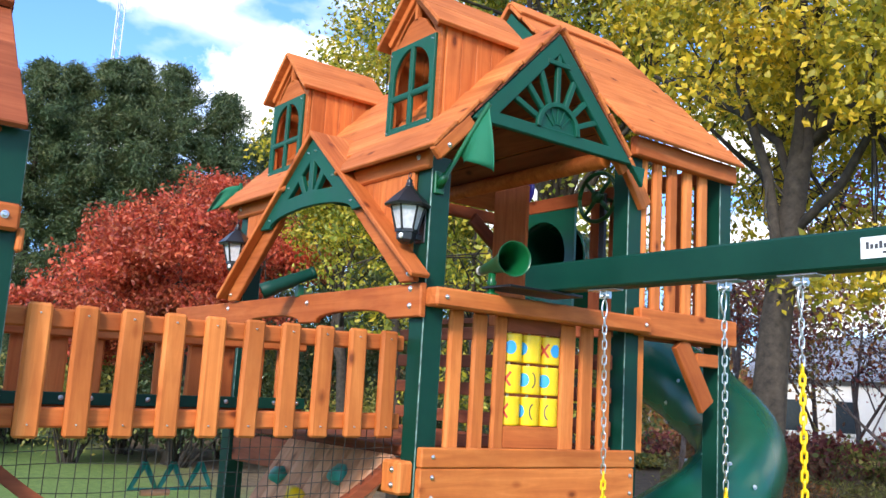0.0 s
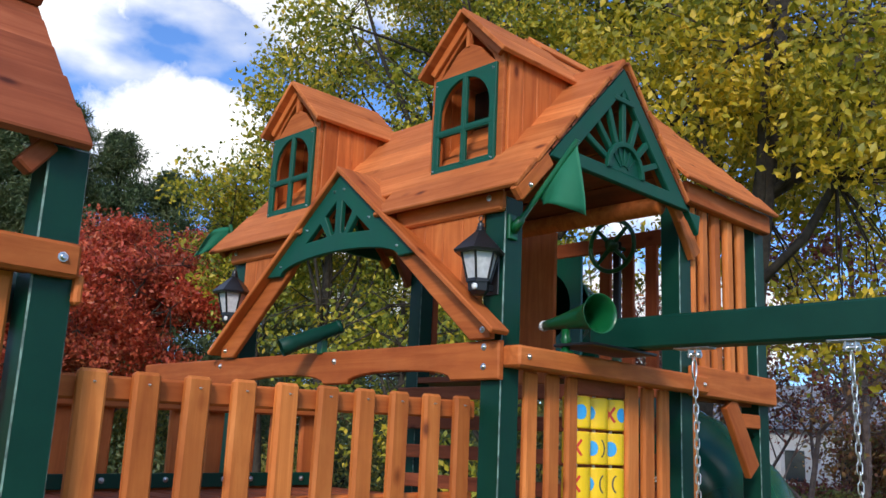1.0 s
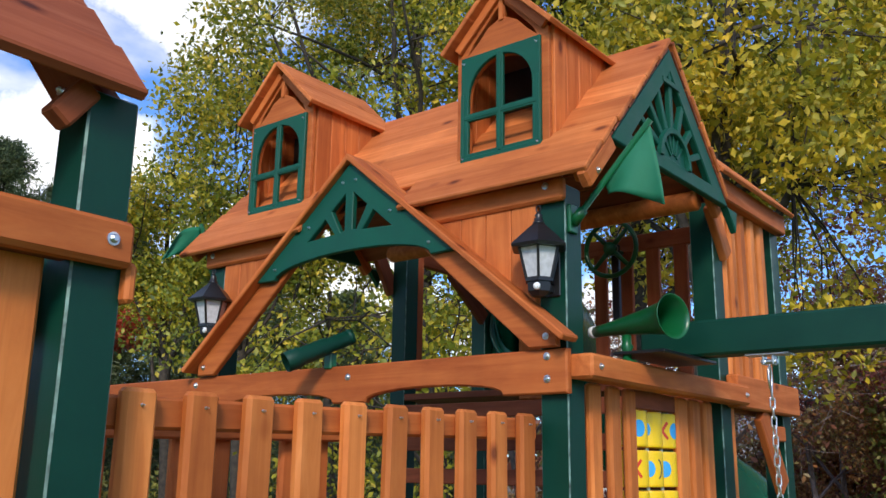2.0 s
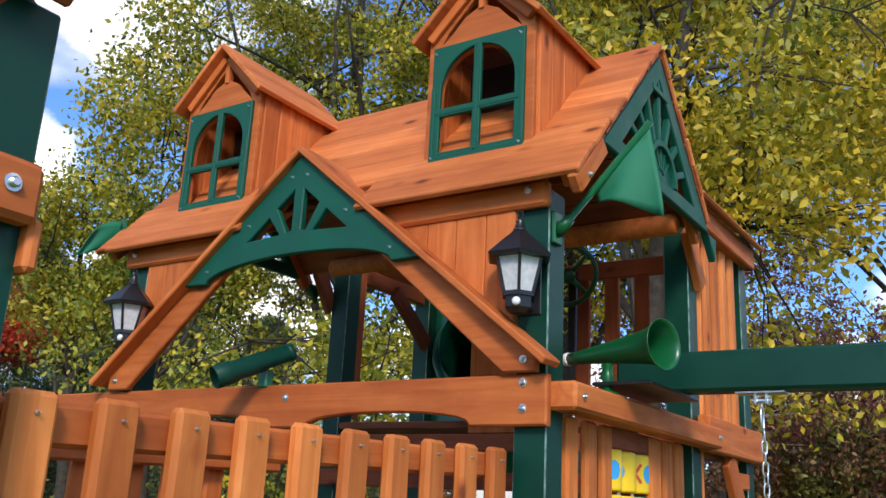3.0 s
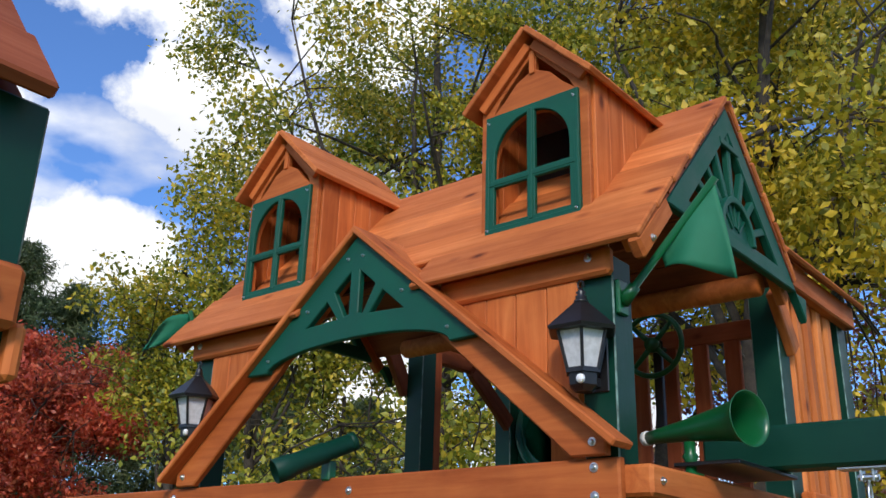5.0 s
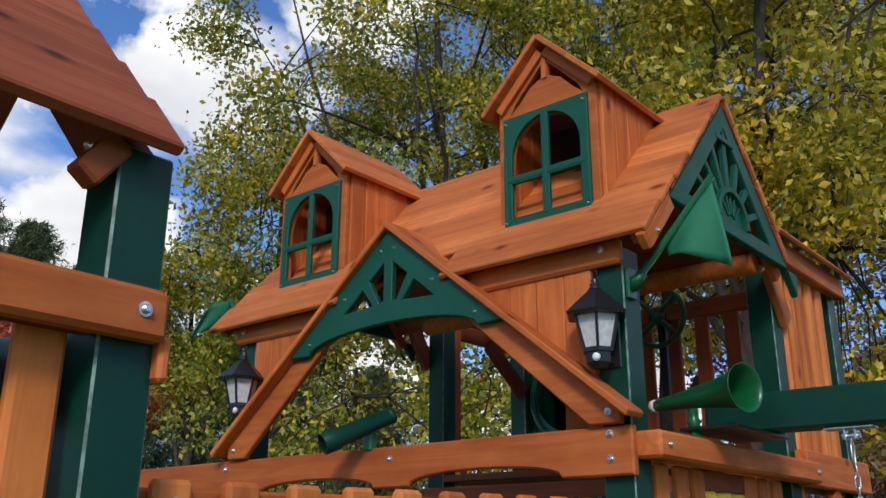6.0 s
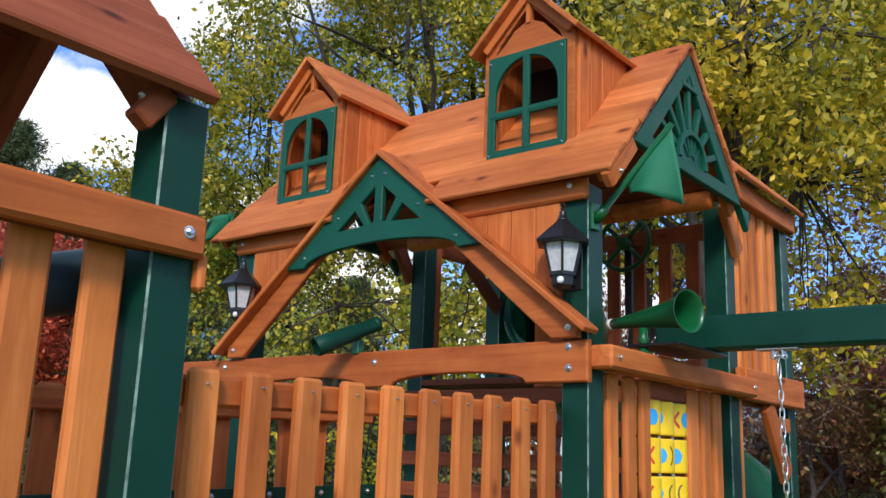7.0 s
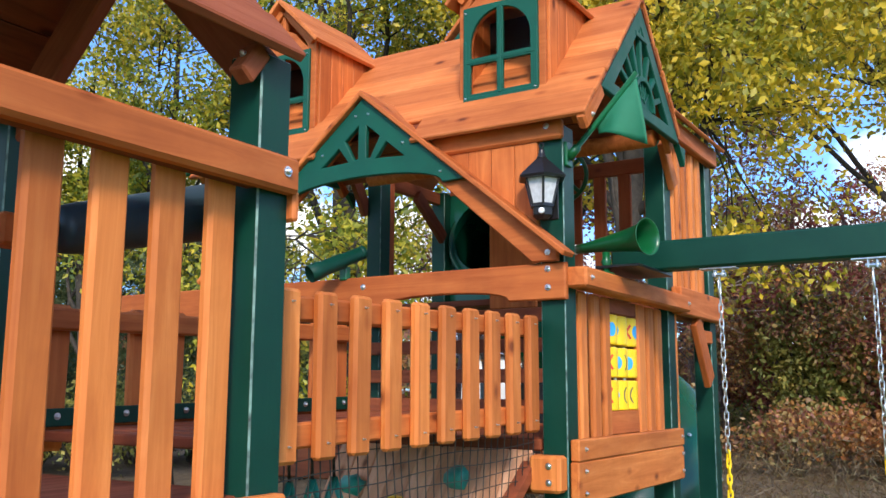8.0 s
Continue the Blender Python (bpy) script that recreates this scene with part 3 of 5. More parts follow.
# dormers
def dormer(yc):
    d = part("dormer", bmesh.new(), WOOD, tower, "cedar roof dormer with an arched green window")
    fx = 0.072
    apex, ev = 3.402, 3.222
    out = [(-0.18, 2.80), (0.18, 2.80), (0.18, ev), (0, apex), (-0.18, ev)]
    win = [(-0.13, 2.845), (0.13, 2.845), (0.13, 3.04)] + [(0.13 * math.cos(math.pi * i / 14), 3.04 + 0.13 * math.sin(math.pi * i / 14)) for i in range(1, 14)] + [(-0.13, 3.04)]
    gap = [(0.011, 3.305), (0.011, 3.35), (0.03, 3.332), (0.118, 3.238), (0.136, 3.205), (0.098, 3.238), (0.058, 3.282)]
    prism("front_panel", d, out, (fx, yc, 0), (0, -1, 0), (0, 0, 1), 0.018, WOOD, [win, gap, [(-a, b) for a, b in gap[::-1]]], 0.002)
    fr = [(-0.155, 2.822), (0.155, 2.822), (0.155, 3.192), (-0.155, 3.192)]
    lower = [(0.013, 2.850), (0.125, 2.850), (0.125, 2.962), (0.013, 2.962)]
    upper = [(0.013, 2.988), (0.125, 2.988), (0.125, 3.045)] + [(0.125 * math.cos(math.pi / 2 * i / 8), 3.045 + 0.125 * math.sin(math.pi / 2 * i / 8)) for i in range(1, 8)] + [(0.013, 3.169)]
    hs = []
    for h in (lower, upper):
        hs += [h, [(-a, b) for a, b in h[::-1]]]
    prism("window_frame", d, fr, (fx - 0.018, yc, 0), (0, -1, 0), (0, 0, 1), 0.014, TRIM, hs, 0.002, "green painted four-light window frame")
    x = fx - 0.034
    for y0, y1, z0, z1 in ((-0.155, 0.155, 2.822, 2.838), (-0.15, 0.15, 2.968, 2.982)):
        block("glazing_bar", d, x, x + 0.006, yc + y0, yc + y1, z0, z1, TRIM, 0.0015)
    for y in (-0.148, 0.0, 0.148):
        top = 3.178 if y == 0 else 3.06
        block("glazing_bar", d, x - 0.001, x + 0.004, yc + y - 0.006, yc + y + 0.006, 2.839, top, TRIM, 0.0015)
    for y, z in ((-0.145, 2.835), (0.145, 2.835), (-0.143, 3.17), (0.143, 3.17)):
        bolt(d, (x + 0.002, yc + y, z), (-1, 0, 0), 0.0035)
    # side planks with bottoms cut to the roof
    for s in (-1, 1):
        y = yc + s * 0.18 - 0.009
        n = 5
        for k in range(n):
            a, b = fx + 0.002 + k * 0.076, fx + 0.002 + (k + 1) * 0.076 - 0.0015
            b = min(b, 0.43)
            prism("side_plank", d, [(roof_z(a) - 0.02, a), (3.235, a), (3.235, b), (roof_z(b) - 0.02, b)], (0, y, 0), (0, 0, 1), (1, 0, 0), 0.018, WOOD, bev=0.0025)
    # roof boards and rake trim
    for s in (-1, 1):
        n = Vector((0, s * 0.18, 0.18)).normalized()
        e = Vector((0, s * 0.18, -0.18)).normalized()
        top = Vector((0, yc, apex + 0.022))
        for k in range(2):
            c = top + e * (0.0755 + 0.151 * k) + n * (0.004 - 0.001 * k)
            board("dormer_roof_plank", d, (0.005, c.y, c.z), (0.515, c.y, c.z), 0.155, 0.018, n, WOOD_ROOF, 0.003)
        a, b = top + e * 0.03 - n * 0.02, top + e * 0.265 - n * 0.02
        board("rake_trim", d, (fx - 0.026, a.y, a.z), (fx - 0.026, b.y, b.z), 0.03, 0.016, (-1, 0, 0), WOOD, 0.002)
    block("king_post", d, fx - 0.024, fx - 0.018, yc - 0.009, yc + 0.009, 3.295, 3.372, WOOD, 0.001)
    # back wall inside, dimness painted: browner board below, black sheet above
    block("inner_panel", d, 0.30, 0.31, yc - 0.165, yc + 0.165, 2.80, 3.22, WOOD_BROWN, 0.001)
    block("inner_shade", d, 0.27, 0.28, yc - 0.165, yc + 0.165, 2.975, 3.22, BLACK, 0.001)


dormer(0.269)
dormer(1.337)

# side rail, slats and lower boards
block("side_rail", tower, -0.022, 1.14, -0.082, -0.006, 2.097, 2.166, WOOD, 0.008)
for x in (0.023, 1.10):
    bolt(tower, (x, -0.082, 2.132), (0, -1, 0), 0.009)
block("floor_beam", tower, 1.10, 1.79, -0.052, -0.006, 2.090, 2.210, WOOD, 0.006)
for x0, x1 in ((0.112, 0.176), (0.227, 0.292), (0.335, 0.392), (0.686, 0.768), (0.80, 0.874), (0.912, 0.98), (1.14, 1.19)):
    block("slat", tower, x0, x1, 0.0, 0.026, 1.585, 2.10, WOOD_PALE, 0.008)
block("panel_rail", tower, 0.393, 0.685, 0.008, 0.03, 2.045, 2.10, WOOD_SHADED, 0.003)
block("panel_rail", tower, 0.393, 0.685, 0.004, 0.03, 1.60, 1.685, WOOD, 0.003)
block("skirt_board", tower, -0.02, 1.09, -0.045, -0.012, 1.532, 1.602, WOOD_PALE, 0.005)
block("skirt_board", tower, -0.02, 1.09, -0.042, -0.010, 1.395, 1.530, WOOD_PALE, 0.005)
for x in (0.03, 1.06):
    for z in (1.57, 1.50, 1.43):
        bolt(tower, (x, -0.0445, z), (0, -1, 0), 0.008)
# back wall of horizontal boards under the inner opening, shade put into their colour
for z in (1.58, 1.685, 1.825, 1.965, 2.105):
    block("wall_board", tower, 0.985, 1.01, 0.02, 1.60, z - 0.032, z + 0.032, WOOD_SHADED, 0.004)
block("wall_plank_tall", tower, 1.0, 1.022, 0.60, 0.845, 2.14, 2.83, WOOD, 0.004)

# upper deck wing
block("upper_deck", tower, 1.06, 1.785, 0.0, 1.62, 2.165, 2.195, WOOD_SHADED, 0.003)
block("deck_joist", tower, 1.15, 1.69, 0.02, 0.06, 2.08, 2.163, WOOD_SHADED, 0.003)
for x0, x1 in ((1.146, 1.18), (1.222, 1.28), (1.324, 1.388), (1.436, 1.498), (1.55, 1.612)):
    block("wing_slat", tower, x0, x1, -0.012, 0.02, 2.206, 2.90, WOOD_PALE, 0.011)
block("wing_eave_board", tower, 1.052, 1.785, -0.05, -0.006, 2.88, 2.968, WOOD, 0.006)
board("gusset", tower, (1.148, -0.018, 2.665), (1.01, -0.018, 2.845), 0.075, 0.03, (0, -1, 0), WOOD, 0.004)
board("knee_brace", tower, (1.40, -0.02, 2.085), (1.60, -0.02, 1.80), 0.10, 0.03, (0, -1, 0), WOOD, 0.004)
block("brace_block", tower, 1.54, 1.70, -0.015, 0.02, 1.985, 2.045, WOOD, 0.004)
roof_planks(tower, (-0.085, 2.955), (0.80, 3.815), 0.99, 1.79, 9, "x")
roof_planks(tower, (1.685, 2.955), (0.80, 3.815), 0.99, 1.79, 9, "x")
board("ridge_cap", tower, (1.0, 0.75, 3.805), (1.78, 0.75, 3.805), 0.12, 0.016, (0, -1, 1), WOOD_ROOF, 0.003)
board("ridge_cap", tower, (1.0, 0.85, 3.805), (1.78, 0.85, 3.805), 0.12, 0.016, (0, 1, 1), WOOD_ROOF, 0.003)
wg = [(-0.58, 3.21), (0, 3.79), (0.58, 3.21)]
prism("wing_gable_frame", tower, wg, (1.03, 0.80, 0), (0, -1, 0), (0, 0, 1), 0.02, TRIM, [[(-0.40, 3.27), (0, 3.67), (0.40, 3.27)]], 0.003)
prism("wing_gable_board", tower, [(-0.66, 2.985), (0.66, 2.985), (0.66, 3.02), (0.45, 3.25), (-0.45, 3.25), (-0.66, 3.02)], (1.068, 0.80, 0), (0, -1, 0), (0, 0, 1), 0.02, WOOD_SHADED, bev=0.003)
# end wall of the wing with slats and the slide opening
# rail and slats in mid-brown cedar, a tone set for the light on them
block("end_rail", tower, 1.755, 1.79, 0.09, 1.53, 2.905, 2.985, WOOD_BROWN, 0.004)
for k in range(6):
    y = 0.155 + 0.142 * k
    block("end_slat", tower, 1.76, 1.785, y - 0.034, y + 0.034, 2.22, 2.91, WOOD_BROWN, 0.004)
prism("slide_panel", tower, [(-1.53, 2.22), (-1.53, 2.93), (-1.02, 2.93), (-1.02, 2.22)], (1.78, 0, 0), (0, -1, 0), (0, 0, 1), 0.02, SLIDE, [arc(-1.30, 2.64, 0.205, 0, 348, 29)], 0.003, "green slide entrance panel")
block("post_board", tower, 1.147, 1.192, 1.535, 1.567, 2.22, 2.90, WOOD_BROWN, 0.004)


# ---- tic-tac-toe panel ----
def tic_tac_toe():
    t = thing("tic_tac_toe_panel", "yellow tic-tac-toe spinner blocks with blue and red marks", "game panel", (0.53, 0.0, 1.69))
    R = 0.0495
    marks = {(0, 0): (("O", -35),), (0, 1): (("O", -75),), (0, 2): (("X", -58), ("O", 0)),
             (1, 0): (("X", -52),), (1, 1): (("O", -62), (")", -12)), (1, 2): (("O", -55),),
             (2, 0): (("X", -58),), (2, 1): (("O", -78), ("(", -20)), (2, 2): (("(", -38),)}

    def wrapped(shapes, m):
        """Flat shapes (across, up) laid round the drum 0.6 mm proud of it."""
        bm = bmesh.new()
        for cells in shapes:
            for quad in cells:
                bm.faces.new([bm.verts.new((math.sin(a / R) * (R + 0.0006), -math.cos(a / R) * (R + 0.0006), b)) for a, b in quad])
        bmesh.ops.recalc_face_normals(bm, faces=bm.faces)
        return bm

    def stroke(path, w):
        out = []
        for (a, b), (c, d) in zip(path, path[1:]):
            k = math.hypot(c - a, d - b)
            nx, ny = -(d - b) / k * w, (c - a) / k * w
            out.append([(a - nx, b - ny), (c - nx, d - ny), (c + nx, d + ny), (a + nx, b + ny)])
        return out

    def line_of(a, b, n=8):
        return [(a[0] + (b[0] - a[0]) * i / n, a[1] + (b[1] - a[1]) * i / n) for i in range(n + 1)]

    shapes = {
        "O": [[[(x0, -h0), (x1, -h1), (x1, h1), (x0, h0)]
               for x0, x1, h0, h1 in ((0.024 * (i / 6 - 1), 0.024 * ((i + 1) / 6 - 1), 0.026 * math.sqrt(max(0.004, 1 - (i / 6 - 1) ** 2)), 0.026 * math.sqrt(max(0.004, 1 - ((i + 1) / 6 - 1) ** 2))) for i in range(12))]],
        "X": [stroke(line_of((-0.019, -0.027), (0.019, 0.027)), 0.0045), stroke(line_of((-0.019, 0.027), (-0.0025, 0.0035)), 0.0045), stroke(line_of((0.0025, -0.0035), (0.019, -0.027)), 0.0045)],
        "(": [stroke([(0.012 - 0.018 * math.cos(radians(a)), 0.03 * math.sin(radians(a))) for a in range(-75, 76, 15)], 0.0028)],
        ")": [stroke([(-0.012 + 0.018 * math.cos(radians(a)), 0.03 * math.sin(radians(a))) for a in range(-75, 76, 15)], 0.0028)],
    }
    words = {"O": (SKYBLUE, "blue round mark"), "X": (RED, "red cross mark"), "(": (INK, "dark curved mark"), ")": (INK, "dark curved mark")}
    drum = [(0.02, -0.0555), (R - 0.006, -0.0555), (R - 0.0015, -0.054), (R, -0.050), (R, 0.050), (R - 0.0015, 0.054), (R - 0.006, 0.0555), (0.02, 0.0555)]
    for c in range(3):
        x = 0.4435 + c * 0.1025
        part("axle", tube_bm([(x, 0.048, 1.66), (x, 0.048, 2.07)], 0.006, 8), STEEL, t)
        for r in range(3):
            z = 1.985 - r * 0.1215
            at = Matrix.Translation((x, 0.048, z))
            b = part("block", lathe_bm(drum, 28), YELLOW, t, "", at)
            for kind, angle in marks[(r, c)]:
                mt, label = words[kind]
                part("mark", wrapped(shapes[kind], None), mt, b, label, at @ Matrix.Rotation(radians(angle), 4, "Z"))


tic_tac_toe()


# ---- bridge ----
bridge = thing("bridge", "orange cedar plank bridge with picket railings between two towers", "bridge", (-0.7, 0.46, GROUND))


def bz(x):
    return 0.02 * x


XS = [-1.288, -1.157, -1.025, -0.893, -0.762, -0.628, -0.495, -0.365, -0.232, -0.101]
for side, y0, mat in (("near", 0.07, WOOD_PALE), ("far", 0.825, WOOD)):
    front = 1 if side == "near" else -1
    ya, yb = (y0, y0 + 0.028) if side == "near" else (y0 + 0.037, y0 + 0.065)
    ry = (y0 + 0.045) if side == "near" else y0 + 0.018
    for x in XS:
        j = random.uniform(-0.003, 0.003)
        board("picket", bridge, (x + j, (ya + yb) / 2, 1.627 + bz(x)), (x - j * 0.5, (ya + yb) / 2, 2.004 + bz(x)), 0.028, 0.068, (1, 0, 0), mat, 0.008)
        for z in (1.975, 1.665):
            bolt(bridge, (x, ya if side == "near" else yb, z + bz(x)), (0, -front, 0), 0.0028)
    for za, zb in ((1.935, 1.992), (1.655, 1.712)):
        zc, h = (za + zb) / 2, zb - za
        board("bridge_rail", bridge, (-1.388, ry, zc + bz(-1.388)), (-0.022, ry, zc + bz(-0.022)), 0.036, h, (0, 0, 1), WOOD, 0.006)
for k in range(13):
    x = -1.33 + k * 0.105
    board("deck_plank", bridge, (x, 0.14, 1.672 + bz(x)), (x, 0.82, 1.672 + bz(x)), 0.095, 0.026, (0, 0, 1), WOOD_SHADED, 0.004)
board("angle_iron", bridge, (-1.38, 0.800, 1.715 + bz(-1.38)), (-0.03, 0.800, 1.715 + bz(0)), 0.012, 0.045, (0, 0, 1), GREEN, 0.002, "dark green steel strap")
for k in range(13):
    bolt(bridge, (-1.33 + k * 0.105, 0.794, 1.718 + bz(-1.33 + k * 0.105)), (0, -1, 0), 0.009)


def net():
    t = thing("cargo_net", "black cord net hung on a curved timber below the bridge", "net", (-0.7, 0.1, 1.3))

    def sag(x):
        u = (x + 0.70) / 0.64
        return 1.26 + 0.26 * u * u

    bm = bmesh.new()
    n = 34
    for i in range(n + 1):
        x = -1.37 + i * (1.33 / n)
        pts = [(x + 0.004 * math.sin(9 * z + i), 0.118 + 0.01 * math.sin(5 * x + 7 * z), z) for z in np.linspace(sag(x), 1.655 + bz(x), 7)]
        tube_bm(pts, 0.0016, 4, bm)
    for k in range(11):
        z = 1.63 - k * 0.039
        xs = [x for x in np.linspace(-1.37, -0.04, 40) if sag(x) < z]
        run = []
        for x in xs:
            if run and x - run[-1][0] > 0.05:
                if len(run) > 1:
                    tube_bm(run, 0.0016, 4, bm)
                run = []
            run.append((float(x), 0.118 + 0.01 * math.sin(5 * x + 7 * z), z + bz(x) + 0.004 * math.sin(11 * x + k)))
        if len(run) > 1:
            tube_bm(run, 0.0016, 4, bm)
    part("netting", bm, ROPE, t)
    xs = np.linspace(-1.40, -0.06, 20)
    rim = bmesh.new()
    loops = []
    for x in xs:
        z = sag(x)
        loops.append([rim.verts.new((x, y, z + dz)) for y, dz in ((0.095, -0.03), (0.14, -0.03), (0.14, 0.012), (0.095, 0.012))])
    for a, b in zip(loops, loops[1:]):
        for k in range(4):
            rim.faces.new((a[k], a[(k + 1) % 4], b[(k + 1) % 4], b[k]))
    rim.faces.new(loops[0][::-1])
    rim.faces.new(loops[-1])
    part("rim", rim, WOOD_SHADED, t, "curved brown timber rim")


net()


def climbing_ramp():
    t = thing("climbing_ramp", "weathered plank climbing ramp with moulded rock holds", "climbing ramp", (-0.5, 0.6, GROUND))
    a, b = Vector((-0.98, 0, GROUND)), Vector((-0.02, 0, 1.56))
    d = (b - a).normalized()
    n = Vector((-d.z, 0, d.x))
    for k in range(9):
        y = 0.16 + k * 0.088
        board("ramp_plank", t, a + Vector((0, y, 0)), b + Vector((0, y, 0)), 0.085, 0.026, n, RAMP, 0.004)
    for k, (s, y, mt) in enumerate(((0.93, 0.36, TEAL), (0.86, 0.56, YELLOW), (0.9, 0.78, TEAL), (0.84, 0.24, YELLOW), (0.76, 0.66, TEAL), (0.8, 0.4, YELLOW), (0.7, 0.5, YELLOW), (0.66, 0.85, TEAL))):
        p = a.lerp(b, s) + Vector((0, y, 0)) + n * 0.012
        bm = bmesh.new()
        bmesh.ops.create_icosphere(bm, subdivisions=2, radius=1.0)
        for v in bm.verts:
            f = 1 + 0.35 * noise.noise(v.co * 1.7 + Vector((k * 5, 0, 0)))
            v.co = Vector((v.co.x * 0.05 * f, v.co.y * 0.042 * f, max(0, v.co.z) * 0.045 * f))
        m = n.to_track_quat("Z", "Y").to_matrix().to_4x4()
        m.translation = p
        part("rock_hold", bm, mt, t, "moulded plastic hold", m, True)


climbing_ramp()


def hand_rings():
    t = thing("trapeze_rings", "teal triangular hand rings on dark ropes under the bridge", "hand rings", (-0.72, 0.5, 1.62))
    for x in (-0.80, -0.70, -0.60):
        part("rope", tube_bm([(x, 0.5, 1.66), (x + 0.01, 0.5, 1.5)], 0.005, 6), ROPE, t)
        tri = [(x + 0.01, 0.5, 1.5), (x - 0.035, 0.5, 1.41), (x + 0.055, 0.5, 1.41), (x + 0.01, 0.5, 1.5)]
        part("ring", tube_bm(tri, 0.011, 8), TEAL, t, "teal plastic ring", None, True)
    part("dowel", tube_bm([(-0.80, 0.49, 1.40), (-0.70, 0.49, 1.40)], 0.011, 10), RAMP, t)


hand_rings()


# ---- second tower ----
tower2 = thing("second_tower", "orange cedar fort tower with green posts and a plank roof", "play tower", (-1.95, 0.47, GROUND))
for x in (-1.4345, -2.62):
    for y in (0.045, 0.90):
        post(tower2, x, y, 2.44)
block("top_rail", tower2, -2.68, -1.394, -0.036, 0.0, 2.152, 2.226, WOOD, 0.008)
bolt(tower2, (-1.435, -0.036, 2.192), (0, -1, 0), 0.011)
for k in range(8):
    x = -1.538 - 0.1284 * k
    block("picket", tower2, x - 0.0355, x + 0.0355, 0.03, 0.057, 1.50, 2.19, WOOD_PALE, 0.008)
block("picket_rail", tower2, -2.62, -1.481, 0.0005, 0.0295, 2.155, 2.205, WOOD_SHADED, 0.003)
block("picket_rail", tower2, -2.62, -1.481, 0.0005, 0.0295, 1.505, 1.558, WOOD_SHADED, 0.003)
block("bottom_board", tower2, -2.68, -1.405, -0.034, -0.001, 1.43, 1.562, WOOD_PALE, 0.006)
bolt(tower2, (-1.435, -0.034, 1.535), (0, -1, 0), 0.01)
block("end_stub", tower2, -1.394, -1.375, -0.02, 0.03, 2.10, 2.165, WOOD, 0.006)
block("far_top_rail", tower2, -2.68, -1.40, 0.945, 0.98, 2.0, 2.07, WOOD, 0.006)
for k in range(8):
    x = -1.60 - 0.1288 * k
    block("far_picket", tower2, x - 0.034, x + 0.034, 0.92, 0.945, 1.5, 2.03, WOOD, 0.006)
block("deck_board", tower2, -2.66, -1.40, 0.03, 0.93, 1.53, 1.56, WOOD_SHADED, 0.004)
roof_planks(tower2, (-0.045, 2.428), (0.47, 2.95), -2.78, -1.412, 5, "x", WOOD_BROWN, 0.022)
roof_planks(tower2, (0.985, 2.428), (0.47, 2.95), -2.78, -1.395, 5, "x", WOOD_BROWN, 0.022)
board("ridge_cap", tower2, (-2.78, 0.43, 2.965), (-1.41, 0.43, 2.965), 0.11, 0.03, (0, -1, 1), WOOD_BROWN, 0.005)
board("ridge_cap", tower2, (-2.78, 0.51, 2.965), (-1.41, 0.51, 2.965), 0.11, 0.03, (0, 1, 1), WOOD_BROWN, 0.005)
# darkened layer under this roof too, shade put into its colour
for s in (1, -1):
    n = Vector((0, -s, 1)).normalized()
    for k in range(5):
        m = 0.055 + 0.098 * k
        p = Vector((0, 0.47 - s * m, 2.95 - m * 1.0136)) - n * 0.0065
        board("soffit_board", tower2, (-2.77, p.y, p.z), (-1.42 if s > 0 else -1.40, p.y, p.z), 0.136, 0.008, n, WOOD_SHADED, 0.001)
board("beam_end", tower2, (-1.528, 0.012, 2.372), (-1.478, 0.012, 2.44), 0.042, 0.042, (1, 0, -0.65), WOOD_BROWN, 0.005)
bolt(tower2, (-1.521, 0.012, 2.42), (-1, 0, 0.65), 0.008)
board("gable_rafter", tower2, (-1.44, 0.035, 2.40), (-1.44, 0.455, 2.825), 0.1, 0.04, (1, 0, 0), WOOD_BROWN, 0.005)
# far rafter takes the darker cedar, its shade put into the colour
board("gable_rafter", tower2, (-1.44, 0.905, 2.40), (-1.44, 0.485, 2.825), 0.1, 0.04, (1, 0, 0), WOOD_SHADED, 0.005)


def tube_bumper():
    t = thing("padded_tube", "dark navy tapered padded tube behind the pickets", "play tube", (-1.80, 0.135, 2.03))
    a, b = Vector((-1.825, 0.147, 2.028)), Vector((-1.455, 0.152, 2.125))
    d = (b - a).normalized()
    pts = [a + d * s for s in (0, 0.004, 0.012, 0.024, 0.05)] + [b - d * 0.01, b]
    part("tube", tube_bm(pts, [0.018, 0.03, 0.04, 0.0435, 0.046, 0.059, 0.056], 24), NAVY, t, "", None, True)
    block("end_block", t, -1.93, -1.826, 0.125, 0.175, 1.99, 2.045, WOOD, 0.006, "short cedar block")


tube_bumper()


# ---- swing beam and swings ----
beam = thing("swing_beam", "dark green painted timber swing beam with steel hangers", "swing beam", (0.545, -1.0, GROUND))
block("beam", beam, 0.487, 0.574, -3.4, 0.03, 2.203, 2.314, GREEN, 0.008)
block("plate", beam, 0.24, 0.62, -0.17, -0.005, 2.190, 2.2, BLACK, 0.002, "dark steel bracket plate")
block("label", beam, 0.4845, 0.4865, -1.535, -1.353, 2.226, 2.286, WHITE, 0.0, "white printed maker label")
for k in range(11):
    h = (0.02, 0.013, 0.013, 0.02, 0.013, 0.017)[k % 6]
    block("label_bar", beam, 0.4832, 0.4844, -1.377 - 0.0125 * k, -1.3685 - 0.0125 * k, 2.252, 2.252 + h, INK, 0.0)
block("label_bar", beam, 0.4832, 0.4844, -1.505, -1.415, 2.237, 2.243, INK, 0.0)


